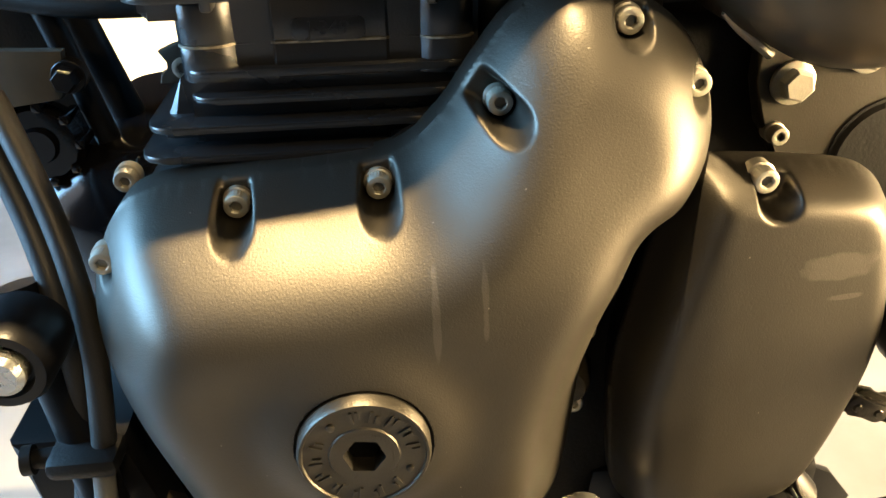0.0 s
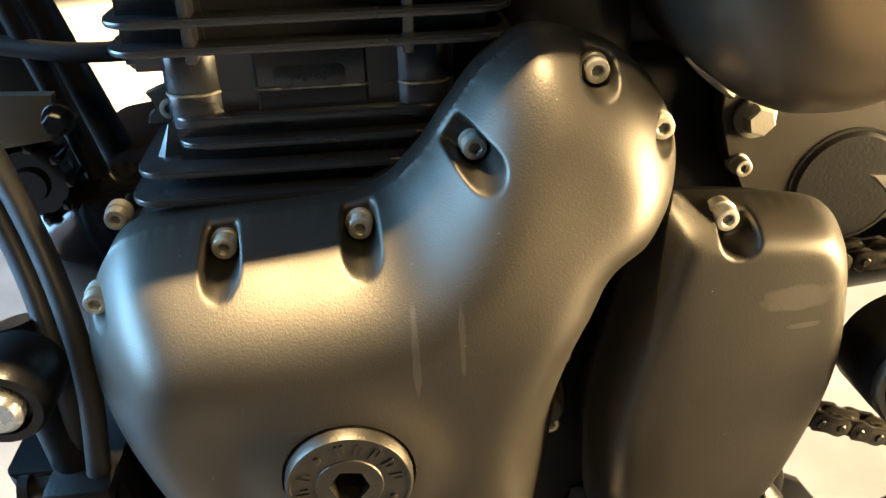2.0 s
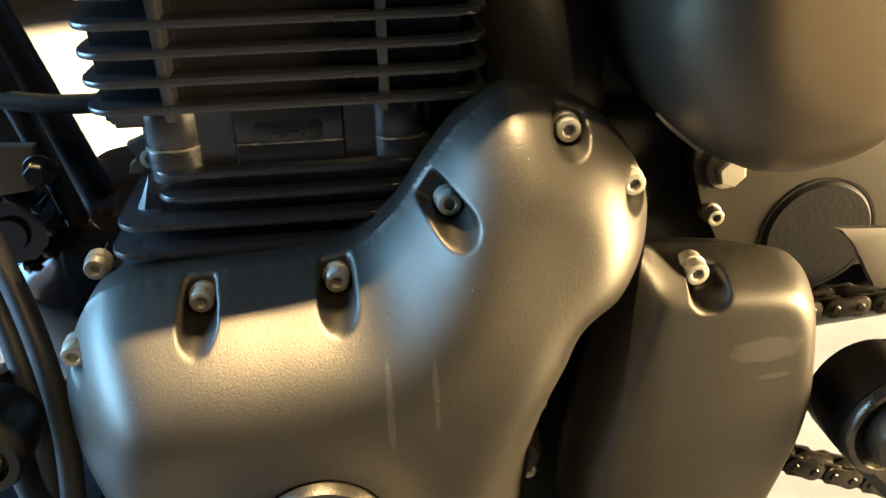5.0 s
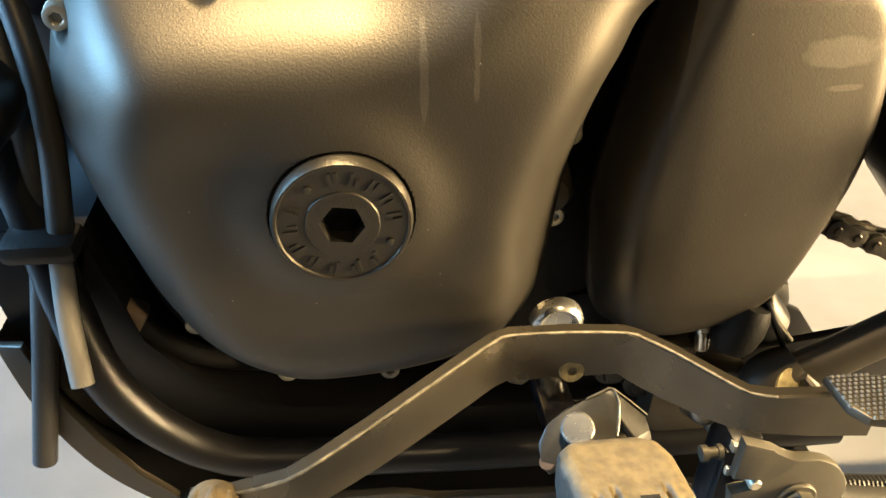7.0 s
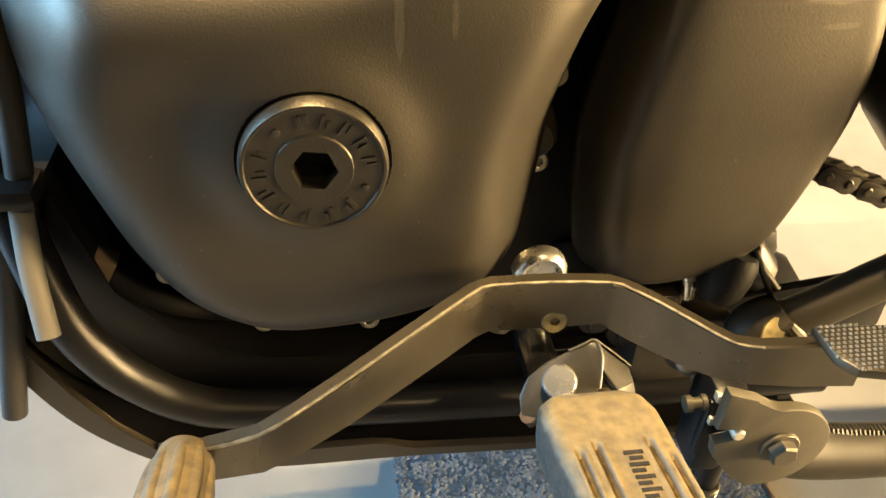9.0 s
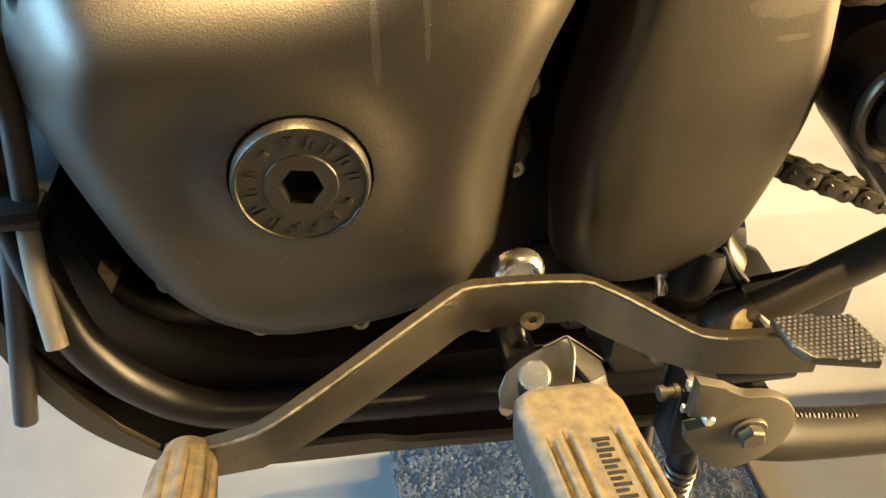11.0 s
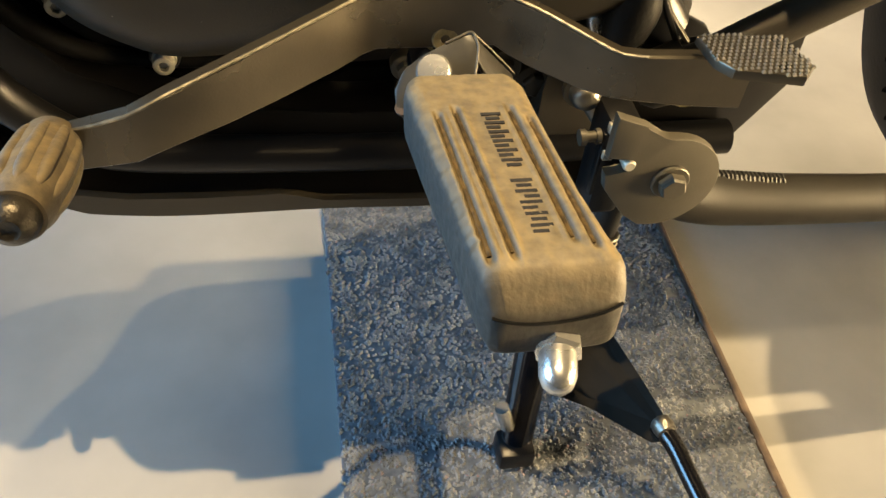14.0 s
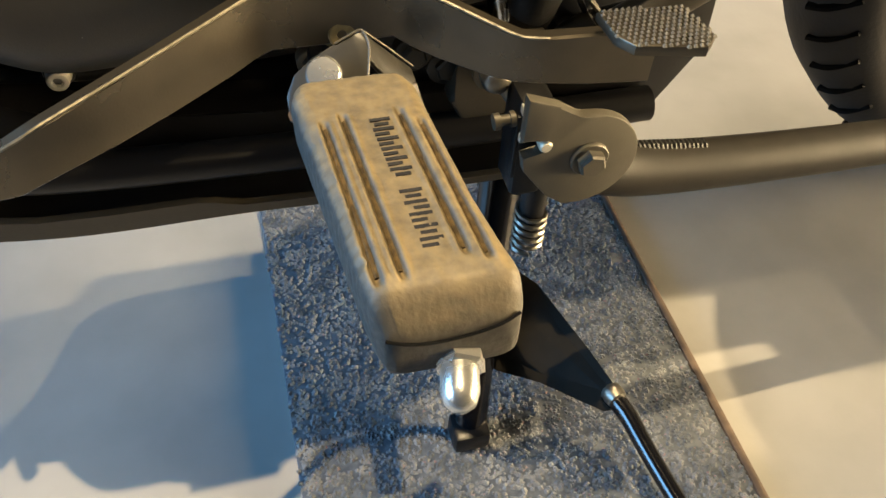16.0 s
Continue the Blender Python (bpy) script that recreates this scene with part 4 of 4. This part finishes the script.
PEG_LEFT = [(0.0, 0.0115), (0.002, 0.0145), (0.006, 0.0178), (0.012, 0.0192), (0.03, 0.0186), (0.06, 0.0174), (0.08, 0.0168), (0.087, 0.0160), (0.0905, 0.0145), (0.0918, 0.0125)]
PEG_RIGHT = [(0.0, 0.0088), (0.002, 0.0110), (0.006, 0.0134), (0.012, 0.0147), (0.03, 0.0144), (0.06, 0.0144), (0.078, 0.0155), (0.084, 0.0163), (0.0885, 0.0157), (0.0905, 0.0145), (0.0918, 0.0125)]
PEG_TOP = [(0.0, 0.0050), (0.002, 0.0078), (0.006, 0.0100), (0.012, 0.0108), (0.05, 0.0112), (0.082, 0.0114), (0.0855, 0.0106), (0.0875, 0.0086), (0.0905, 0.0030), (0.0912, 0.0006), (0.0918, -0.0030)]
PEG_LOW = [(0.0, -0.0060), (0.006, -0.0098), (0.012, -0.0106), (0.086, -0.0112), (0.0905, -0.0104), (0.0918, -0.0085)]
GROOVES = [(-0.0133, 0.0255, 0.0845), (-0.0082, 0.0230, 0.0838), (0.0062, 0.0232, 0.0800), (0.0104, 0.0285, 0.0822)]
bm = bmesh.new()
rings = []
steps = [0.0, 0.001, 0.002, 0.004] + [0.006 + 0.0008 * k for k in range(101)] + [0.0875, 0.0883, 0.0890, 0.0898, 0.0905, 0.0909, 0.0912, 0.0915, 0.0918]
for s in steps:
    left, right, up, down = (peg_shape(s, q) for q in (PEG_LEFT, PEG_RIGHT, PEG_TOP, PEG_LOW))
    r = min(0.0045, (up - down) * 0.4)
    ring = []
    for k in range(97):
        x = -left + (left + right) * k / 96
        e = min(x + left, right - x)
        z = up - (r - math.sqrt(max(r * r - (r - e) ** 2, 0)) if e < r else 0)
        for gx, g0, g1 in GROOVES:
            run = min(max((s - g0) / 0.002, 0), 1) * min(max((g1 - s) / 0.002, 0), 1)
            z -= 0.0013 * run * max(0, 1 - (abs(x - gx) / 0.0011) ** 2)
            z += 0.00035 * run * math.exp(-((abs(x - gx) - 0.0017) / 0.0006) ** 2)
        worn = noise.noise(Vector((x * 420, s * 260, 3))) + 0.6 * noise.noise(Vector((x * 1100, s * 700, 9)))
        z += 0.00016 * worn
        wide = 0.0004 * noise.noise(Vector((s * 480, 1.5, 0))) * (1 if x < -left + 0.003 else 0)
        ring.append(bm.verts.new(peg_frame(s, x + wide, z)))
    for k in range(1, 16):
        a = math.pi * k / 16
        cx = math.cos(a)
        x = (right if cx > 0 else left) * cx / max(abs(cx), 0.001) * abs(cx) ** 0.35
        ring.append(bm.verts.new(peg_frame(s, x, down + (up - r - down) * (1 - math.sin(a) ** 0.35))))
    rings.append(ring)
for a, b in zip(rings, rings[1:]):
    for j in range(len(a)):
        bm.faces.new((a[j], a[(j + 1) % len(a)], b[(j + 1) % len(a)], b[j]))
bm.faces.new(rings[0])
bm.faces.new(rings[-1])
rubber = part("peg_rubber", bm, PEG, bike, "dusty worn grey footpeg rubber", sharp=60)
for gx, g0, g1 in GROOVES:
    line = [peg_frame(g0 + 0.003 + (g1 - g0 - 0.006) * k / 8, gx, 0.0101 + 0.0002 * noise.noise(Vector((gx * 900, k * 1.7, 0)))) for k in range(9)]
    part("groove_sand", sweep(bmesh.new(), line, [0.00045, 0.0007, 0.0005, 0.0008, 0.0006], 6, 3), GROOVE, rubber)
rnd = random.Random(4)
for k in range(12):
    if k == 5:
        continue
    bm = bmesh.new()
    s = 0.0745 - 0.0041 * k
    for dx, ds, w in ((0, -0.0010, 0.0052), (rnd.choice((-0.0008, 0.0, 0.0008)), 0.0010, 0.0036)):
        c = peg_frame(s + ds, 0.0004 + dx, 0.0111)
        bmesh.ops.create_cube(bm, size=1, matrix=Matrix.Translation(c) @ Matrix.Rotation(-TILT_PEG, 4, "X") @ Matrix.Diagonal((w, 0.0011, 0.0006, 1)))
    part("recessed_mark", bm, PRINT, rubber, smooth=False)
nut_at = peg_frame(0.0885, 0.0022, -0.0085)
out = (peg_frame(1, 0, 0) - peg_frame(0, 0, 0) + Vector((-0.30, 0, -0.10))).normalized()
nut = part("acorn_nut", lathe(bmesh.new(), nut_at, out, [(0, 0.0058), (0.0042, 0.0058), (0.0048, 0.005)], sides=6), STEEL, rubber)
part("nut_dome", lathe(bmesh.new(), nut_at, out, [(0.004, 0.0042), (0.0105, 0.0042), (0.0130, 0.0034), (0.0145, 0.0018), (0.0150, 0)], 24), STEEL, nut)
part("clevis_pin", lathe(bmesh.new(), Vector((0.079, 0.1728, 0.3043)), LEAN_PIN, [(-0.012, 0.0035), (0.0, 0.0035), (0.0, 0.0050), (0.0020, 0.0053), (0.0034, 0.0053), (0.0044, 0.0046), (0.0046, 0)], 32), STEEL, peg)
seam = [peg_frame(0.0905, -0.0142, 0.0012), peg_frame(0.0914, -0.0105, 0.0004), peg_frame(0.0917, -0.005, -0.0004), peg_frame(0.0916, 0.003, -0.0002), peg_frame(0.0914, 0.010, 0.0012), peg_frame(0.0904, 0.0144, 0.0026)]
part("mould_seam", sweep(bmesh.new(), seam, 0.0004, 6, 4), DARK, rubber)

# side stand, folded back
PLATE_STAND = [(0.1520, 0.269), (0.1650, 0.264), (0.1725, 0.2575)] + disc_points(0.1785, 0.2345, 0.0230, 20, 97, -115) + [(0.165, 0.2185), (0.154, 0.2335), (0.1525, 0.2415), (0.1625, 0.2420), (0.1655, 0.2455), (0.1625, 0.2490), (0.1520, 0.2490)]
stand = part("side_stand", prism(bmesh.new(), PLATE_STAND, 0.192, 0.197, 0.0008), STAND, bike, "grey side stand folded back")
hex_bolt((0.1805, 0.192, 0.2365), stand, 0.0058, 0.006, mat=STAND)
part("stop_pin", lathe(bmesh.new(), (0.1615, 0.200, 0.2455), (0, -1, 0), [(0, 0.0025), (0.008, 0.0027), (0.009, 0.002), (0.009, 0)], 16), ZINC, stand)
part("stand_leg", sweep(bmesh.new(), [(0.183, 0.204, 0.224), (0.213, 0.205, 0.2125), (0.29, 0.207, 0.2045), (0.40, 0.21, 0.199), (0.62, 0.215, 0.192)], [0.0125, 0.0122, 0.0112, 0.0105, 0.0105], 20, flat=0.8), LEG, stand)
bm = bmesh.new()
coil = [(0.198 + 0.046 * k / 150, 0.208 + 0.0026 * math.cos(k * 0.9), 0.2235 - 0.0062 * k / 150 + 0.0026 * math.sin(k * 0.9)) for k in range(151)]
sweep(bm, coil, 0.0011, 6, 0)
part("return_spring", bm, RUBBER, stand)
part("spring_rod", sweep(bmesh.new(), [(0.194, 0.208, 0.2240), (0.246, 0.208, 0.2170)], 0.0019, 10), LEG, stand)
part("stand_lug", box(bmesh.new(), (0.161, 0.212, 0.234), (0.014, 0.020, 0.050), 0.003), BLACK, stand)
part("spring_core", lathe(bmesh.new(), (0.1705, 0.213, 0.215), (0, 0, -1), [(0, 0.0062), (0.030, 0.0058), (0.046, 0.004)], 16), BLACK, stand)
bm = bmesh.new()
coil = [(0.1705 + 0.0068 * math.cos(k * 0.6), 0.213 + 0.0068 * math.sin(k * 0.6), 0.190 - 0.026 * k / 60) for k in range(61)]
sweep(bm, coil, 0.0012, 6, 0)
part("coil_spring", bm, DULL, stand)
part("domed_nut", lathe(bmesh.new(), (0.149, 0.226, 0.258), (0, -1, 0.1), [(0, 0.0080), (0.003, 0.0080), (0.003, 0.0060), (0.008, 0.0058), (0.0105, 0.0045), (0.0115, 0.0026), (0.0118, 0)], 24), DULL, stand)
part("switch_pin", lathe(bmesh.new(), (0.157, 0.206, 0.2495), (-1, 0, -0.05), [(0, 0.002), (0.004, 0.002), (0.004, 0.0032), (0.006, 0.0032), (0.006, 0.0022), (0.010, 0.0022), (0.010, 0.0034), (0.0125, 0.0034), (0.013, 0)], 16), STAND, stand)
part("switch_arm", box(bmesh.new(), (0.1545, 0.205, 0.236), (0.0022, 0.004, 0.032), 0.0006), BLACK, stand)
for z in (0.2425, 0.2555):
    part("terminal", box(bmesh.new(), (0.1565, 0.203, z), (0.0045, 0.004, 0.0045), 0.0008), ZINC, stand)

# lugs under the sprocket cover
part("grey_stub", lathe(bmesh.new(), (0.160, 0.262, 0.252), (0.05, 0, 1), [(0, 0.0036), (0.012, 0.0036), (0.0135, 0.003), (0.0145, 0)], 16), PLATE, bike)
part("stub_tab", box(bmesh.new(), (0.174, 0.256, 0.2485), (0.020, 0.012, 0.0022), 0.0006), PLATE, bike)
part("pivot_lug", lathe(bmesh.new(), (0.184, 0.276, 0.277), (0.62, 0.0, -0.78), [(-0.008, 0.006), (-0.004, 0.0105), (0.0, 0.012), (0.030, 0.012)], 24), BLACK, bike)
part("lug_edge", sweep(bmesh.new(), [(0.193, 0.265, 0.281), (0.197, 0.264, 0.269), (0.210, 0.264, 0.253)], 0.0013, 8), PLATE, bike)

part("rubber_boot", lathe(bmesh.new(), (0.1715, 0.252, 0.2640), (0.25, -0.05, 1), [(0, 0.0085), (0.004, 0.0105), (0.012, 0.0110), (0.019, 0.0100), (0.024, 0.0075), (0.026, 0)], 24), RUBBER, bike)
part("boot_edge", prism(bmesh.new(), [(0.1795, 0.290), (0.1815, 0.291), (0.1965, 0.2645), (0.1945, 0.2635)], 0.246, 0.250, 0.0006), BLACK, bike)
part("silver_stud", lathe(bmesh.new(), (0.1622, 0.256, 0.2595), (-0.15, 0, 1), [(0, 0.0034), (0.014, 0.0034), (0.0155, 0.0026), (0.0155, 0)], 16), STEEL, bike)
part("cast_bracket", prism(bmesh.new(), [(0.1425, 0.2660), (0.1555, 0.2650), (0.1600, 0.2420), (0.1680, 0.2220), (0.1840, 0.1970), (0.1530, 0.2000), (0.1400, 0.2240), (0.1445, 0.2390)], 0.250, 0.262, 0.0022), PLATE, bike)
part("hose_stub", sweep(bmesh.new(), [(0.157, 0.238, 0.246), (0.164, 0.228, 0.237), (0.168, 0.214, 0.231)], 0.0046, 14), STAND, bike)
for x, z, r, mat in ((0.0829, 0.2456, 0.0042, STAND), (0.1259, 0.2439, 0.0056, WORN), (0.1414, 0.2354, 0.0062, WORN)):
    hex_bolt((x, 0.262, z), bike, r, 0.005, "frame_nut", mat=mat, flange=1.5)
for x, z in ((0.1487, 0.2701), (0.1693, 0.2849)):
    part("case_stud", lathe(bmesh.new(), (x, 0.266, z), (0, -1, 0.1), [(0, 0.0034), (0.005, 0.0034), (0.0062, 0.0024), (0.0062, 0)], 14), ZINC, bike)
part("breather_elbow", lathe(bmesh.new(), (0.0985, 0.300, 0.3265), (-0.3, -1, 0), [(0, 0.0095), (0.018, 0.0095), (0.023, 0.0080), (0.025, 0.004), (0.025, 0)], 24), PLATE, bike)

# swing arm boss, brackets behind
BC = (0.2395, 0.3545)
arm = [(BC[0] + 0.0245 * math.cos(radians(k)), BC[1] + 0.0245 * math.sin(radians(k))) for k in range(70, 222, 8)] + [(0.2365, 0.3225), (0.2500, 0.3075), (0.2570, 0.3030), (0.34, 0.3250), (0.34, 0.3760), (0.27, 0.3790)]
boss = part("pivot_boss", prism(bmesh.new(), arm, 0.2440, 0.270, 0.0016), BLACK, bike, "black pivot boss with a swept arm")
inner = [(BC[0] + (x - BC[0]) * 0.86 + 0.001, BC[1] + (z - BC[1]) * 0.86) for x, z in arm]
part("arm_face", prism(bmesh.new(), inner, 0.2428, 0.2460, 0.0008), LEVER, boss)
part("boss_ring", lathe(bmesh.new(), (BC[0], 0.2445, BC[1]), (0, -1, 0), [(0, 0.0238), (0.0035, 0.0238), (0.0048, 0.0228), (0.0048, 0.0205), (0.0035, 0.0196), (-0.006, 0.0194)], 56, closed=False), LEVER, boss)
part("boss_groove", lathe(bmesh.new(), (BC[0], 0.2436, BC[1]), (0, -1, 0), [(0, 0.0196), (0.0012, 0.0196)], 48), DARK, boss)
part("boss_cap", lathe(bmesh.new(), (BC[0], 0.2430, BC[1]), (0, -1, 0), [(0, 0.0158), (0.0080, 0.0158), (0.0110, 0.0148), (0.0125, 0.0120), (0.0128, 0.006), (0.0128, 0)], 48), LEVER, boss)
tube = part("bracket_tube", sweep(bmesh.new(), [(0.190, 0.243, 0.2500), (0.206, 0.24, 0.2590), (0.235, 0.24, 0.2760), (0.30, 0.24, 0.314), (0.38, 0.24, 0.36)], [0.0088, 0.0088, 0.0088, 0.0088, 0.0088], 20), PLATE, bike)
part("weld_ball", lathe(bmesh.new(), (0.1855, 0.2425, 0.2450), (0.62, 0, 0.55), [(-0.007, 0), (-0.0058, 0.0055), (-0.002, 0.0100), (0.004, 0.0122), (0.010, 0.0124), (0.016, 0.0112), (0.021, 0.0096)], 28), PLATE, tube)
part("weld_bead", sweep(bmesh.new(), [(0.196, 0.2305, 0.263), (0.2005, 0.2290, 0.2585), (0.205, 0.2310, 0.2545)], [0.0018, 0.0026, 0.0017], 8), DULL, tube)
part("end_washer", lathe(bmesh.new(), (0.1955, 0.2315, 0.2545), (0.1, -0.75, 0.62), [(0, 0.0100), (0.0014, 0.0100), (0.0020, 0.0092), (0.0020, 0)], 28), BRASS, tube)
part("lower_bracket", prism(bmesh.new(), [(0.226, 0.188), (0.244, 0.188), (0.268, 0.228), (0.266, 0.262), (0.19, 0.25), (0.17, 0.21)], 0.262, 0.267, 0.001), BLACK, bike)
part("torn_bracket", prism(bmesh.new(), [(0.222, 0.243), (0.244, 0.232), (0.258, 0.214), (0.252, 0.20), (0.218, 0.21)], 0.308, 0.313, 0.001), BLACK, bike)
part("rear_case", box(bmesh.new(), (0.165, 0.33, 0.22), (0.12, 0.09, 0.10), 0.014), BLACK, bike)

# chain
chain = part("chain", sweep(bmesh.new(), [(0.20, 0.285, 0.312), (0.28, 0.285, 0.281)], 0.002, 6, 1), CHAIN, bike, "oily roller chain")


def link(at, turn, inner):
    m = Matrix.Translation(at) @ Matrix.Rotation(-turn, 4, "Y")
    p = 0.0115
    for y in ((-0.0035, 0.0035) if inner else (-0.0058, 0.0058)):
        line = disc_points(0, 0, 0.0052, 10, 90, 270) + [(p * 0.5, -0.0040)] + disc_points(p, 0, 0.0052, 10, -90, 90) + [(p * 0.5, 0.0040)]
        bm = prism(bmesh.new(), line, y - 0.001, y + 0.001, 0.0003)
        bmesh.ops.transform(bm, matrix=m, verts=bm.verts)
        part("link_plate", bm, CHAIN, chain)
    if not inner:
        for x in (0, p):
            bm = lathe(bmesh.new(), (x, 0.0075, 0), (0, -1, 0), [(0, 0.0022), (0.0145, 0.0022), (0.0152, 0.0016), (0.0152, 0)], 12)
            bmesh.ops.transform(bm, matrix=m, verts=bm.verts)
            part("link_pin", bm, CHAIN, chain)


for k in range(8):
    link((0.202 + 0.0106 * k, 0.283, 0.3125 - 0.0043 * k), math.atan2(-0.0043, 0.0106), k % 2 == 1)
for k in range(6):
    link((0.214 + 0.0114 * k, 0.30, 0.379 + 0.0002 * k), 0.02, k % 2 == 1)

# centre stand
cstand = part("centre_stand", sweep(bmesh.new(), [(0.19, 0.30, 0.19), (0.168, 0.25, 0.09), (0.150, 0.202, 0.018)], [0.012, 0.011, 0.010], 14), GLOSS, bike, "black centre stand standing on the rug")
part("stand_foot", box(bmesh.new(), (0.149, 0.199, 0.0165), (0.022, 0.02, 0.016), 0.003), BLACK, cstand)
part("foot_pin", sweep(bmesh.new(), [(0.1445, 0.205, 0.032), (0.1385, 0.206, 0.052)], 0.0042, 12, 2), STEEL, cstand)
part("other_leg", sweep(bmesh.new(), [(0.19, 0.44, 0.19), (0.168, 0.49, 0.09), (0.15, 0.538, 0.018)], [0.012, 0.011, 0.010], 14), BLACK, cstand)
part("cross_bar", sweep(bmesh.new(), [(0.19, 0.27, 0.10), (0.19, 0.47, 0.10)], 0.008, 12), BLACK, cstand)
bm = bmesh.new()
sheet(bm, [(0.178, 0.268, 0.092), (0.163, 0.238, 0.052), (0.172, 0.227, 0.040), (0.196, 0.214, 0.038), (0.226, 0.1865, 0.039), (0.236, 0.1825, 0.046), (0.222, 0.212, 0.060), (0.200, 0.248, 0.082)], (-0.001, -0.0035, -0.003))
part("gusset_plate", bm, LEG, cstand, "flat dark triangular plate")
for x, y, z in ((0.196, 0.2305, 0.0612), (0.212, 0.2115, 0.0520)):
    part("plate_rivet", lathe(bmesh.new(), (x, y, z), (0.1, 0.5, 0.85), [(-0.006, 0.0016), (0.0012, 0.0016), (0.0016, 0)], 12), DULL, cstand)
part("foot_tang", sweep(bmesh.new(), [(0.2295, 0.190, 0.0435), (0.2345, 0.176, 0.043), (0.2375, 0.150, 0.042), (0.242, 0.118, 0.041), (0.248, 0.085, 0.04)], [0.006, 0.0056, 0.0052, 0.0052, 0.0052], 14), GLOSS, cstand)
part("tang_weld", lathe(bmesh.new(), (0.2300, 0.1905, 0.0455), (0.2, -0.9, 0.1), [(-0.003, 0.0035), (0, 0.0062), (0.004, 0.0066), (0.008, 0.0058)], 16), DULL, cstand)

# rear wheel
wheel = part("rear_wheel", lathe(bmesh.new(), (0.645, 0.34, 0.27), (0, 1, 0), [(0, 0.03), (0.0, 0.05), (0.02, 0.05), (0.02, 0.17), (0.0, 0.19), (0.0, 0.20), (0.06, 0.20), (0.06, 0.19), (0.04, 0.17), (0.04, 0.05), (0.06, 0.03)], 64), BLACK, bike)
bm = bmesh.new()
lathe(bm, (0.645, 0.37, 0.27), (0, 1, 0), [(-0.03, 0.195), (-0.045, 0.215), (-0.046, 0.232), (-0.038, 0.248), (-0.022, 0.257), (0, 0.26), (0.022, 0.257), (0.038, 0.248), (0.046, 0.232), (0.045, 0.215), (0.03, 0.195)], 96)
tyre = part("tyre", bm, TYRE, wheel, "black rear tyre with slanted tread grooves")
for k in range(60):
    a = 2 * math.pi * k / 60
    bm = bmesh.new()
    pts = []
    for w, r, da in ((-0.042, 0.241, 0.0), (-0.030, 0.2535, 0.03), (-0.014, 0.2592, 0.055)):
        pts.append((0.645 + r * math.cos(a + da), 0.37 + w, 0.27 + r * math.sin(a + da)))
    sweep(bm, pts, 0.003, 6, 4, flat=0.6)
    part("tread_groove", bm, DARK, tyre)

# silencer out of view, placed to shade the floor at the right
part("exhaust_silencer", lathe(bmesh.new(), (0.02, 0.49, 0.255), (1, 0, 0.10), [(0, 0.018), (0.10, 0.022), (0.20, 0.046), (0.78, 0.050), (0.82, 0.040)], 28), BLACK, bike, "unseen black exhaust silencer on the far side")
# tank and seat above the view, unseen, sized for the shadow on the floor
part("fuel_tank", lathe(bmesh.new(), (-0.36, 0.37, 0.72), (1, 0, 0), [(0, 0.06), (0.03, 0.10), (0.10, 0.115), (0.28, 0.115), (0.38, 0.110), (0.445, 0.100), (0.52, 0.085), (0.56, 0.05)], 32), GLOSS, bike, "gloss black fuel tank")
# unseen block that stops the light between tank and seat
part("gap_blocker", box(bmesh.new(), (0.25, 0.395, 0.635), (0.13, 0.27, 0.06), 0.02), RUBBER, bike)
part("seat", box(bmesh.new(), (0.49, 0.371, 0.63), (0.46, 0.316, 0.07), 0.03), RUBBER, bike, "black seat")

# ---- rug ----
rug = tagged(part("rug", box(bmesh.new(), (0.176, 0.33, 0.004), (0.258, 0.9, 0.007), 0.002), WOOL, None, "blue-grey cut-pile rug strip under the motorcycle"), category="rug")
part("binding", box(bmesh.new(), (0.3075, 0.33, 0.0045), (0.006, 0.9, 0.009), 0.002), BINDING, rug, "dark brown edge binding")
rnd = np.random.default_rng(5)
n = 24000
cx, cy = rnd.uniform(0.048, 0.304, n), rnd.uniform(0.10, 0.62, n)
verts, faces = [], []
for k in range(n):
    a, tilt, h, w = rnd.uniform(0, 6.28), rnd.uniform(0, 0.002), rnd.uniform(0.0020, 0.0029), rnd.uniform(0.0012, 0.0020)
    b = rnd.uniform(0, 6.28)
    i = len(verts)
    for r, z in ((w, 0.006), (w * 1.1, 0.006 + h * 0.6)):
        for j in range(4):
            t = a + 1.571 * j
            verts.append((cx[k] + r * math.cos(t) + tilt * math.cos(b) * (z > 0.0061), cy[k] + r * math.sin(t) + tilt * math.sin(b) * (z > 0.0061), z))
    verts.append((cx[k] + 1.3 * tilt * math.cos(b), cy[k] + 1.3 * tilt * math.sin(b), 0.006 + h))
    for j in range(4):
        m = (j + 1) % 4
        faces += [(i + j, i + m, i + 4 + m, i + 4 + j), (i + 4 + j, i + 4 + m, i + 8)]
tagged(finish("pile", verts, faces, PILE, rug, smooth=True), kind="stuff")
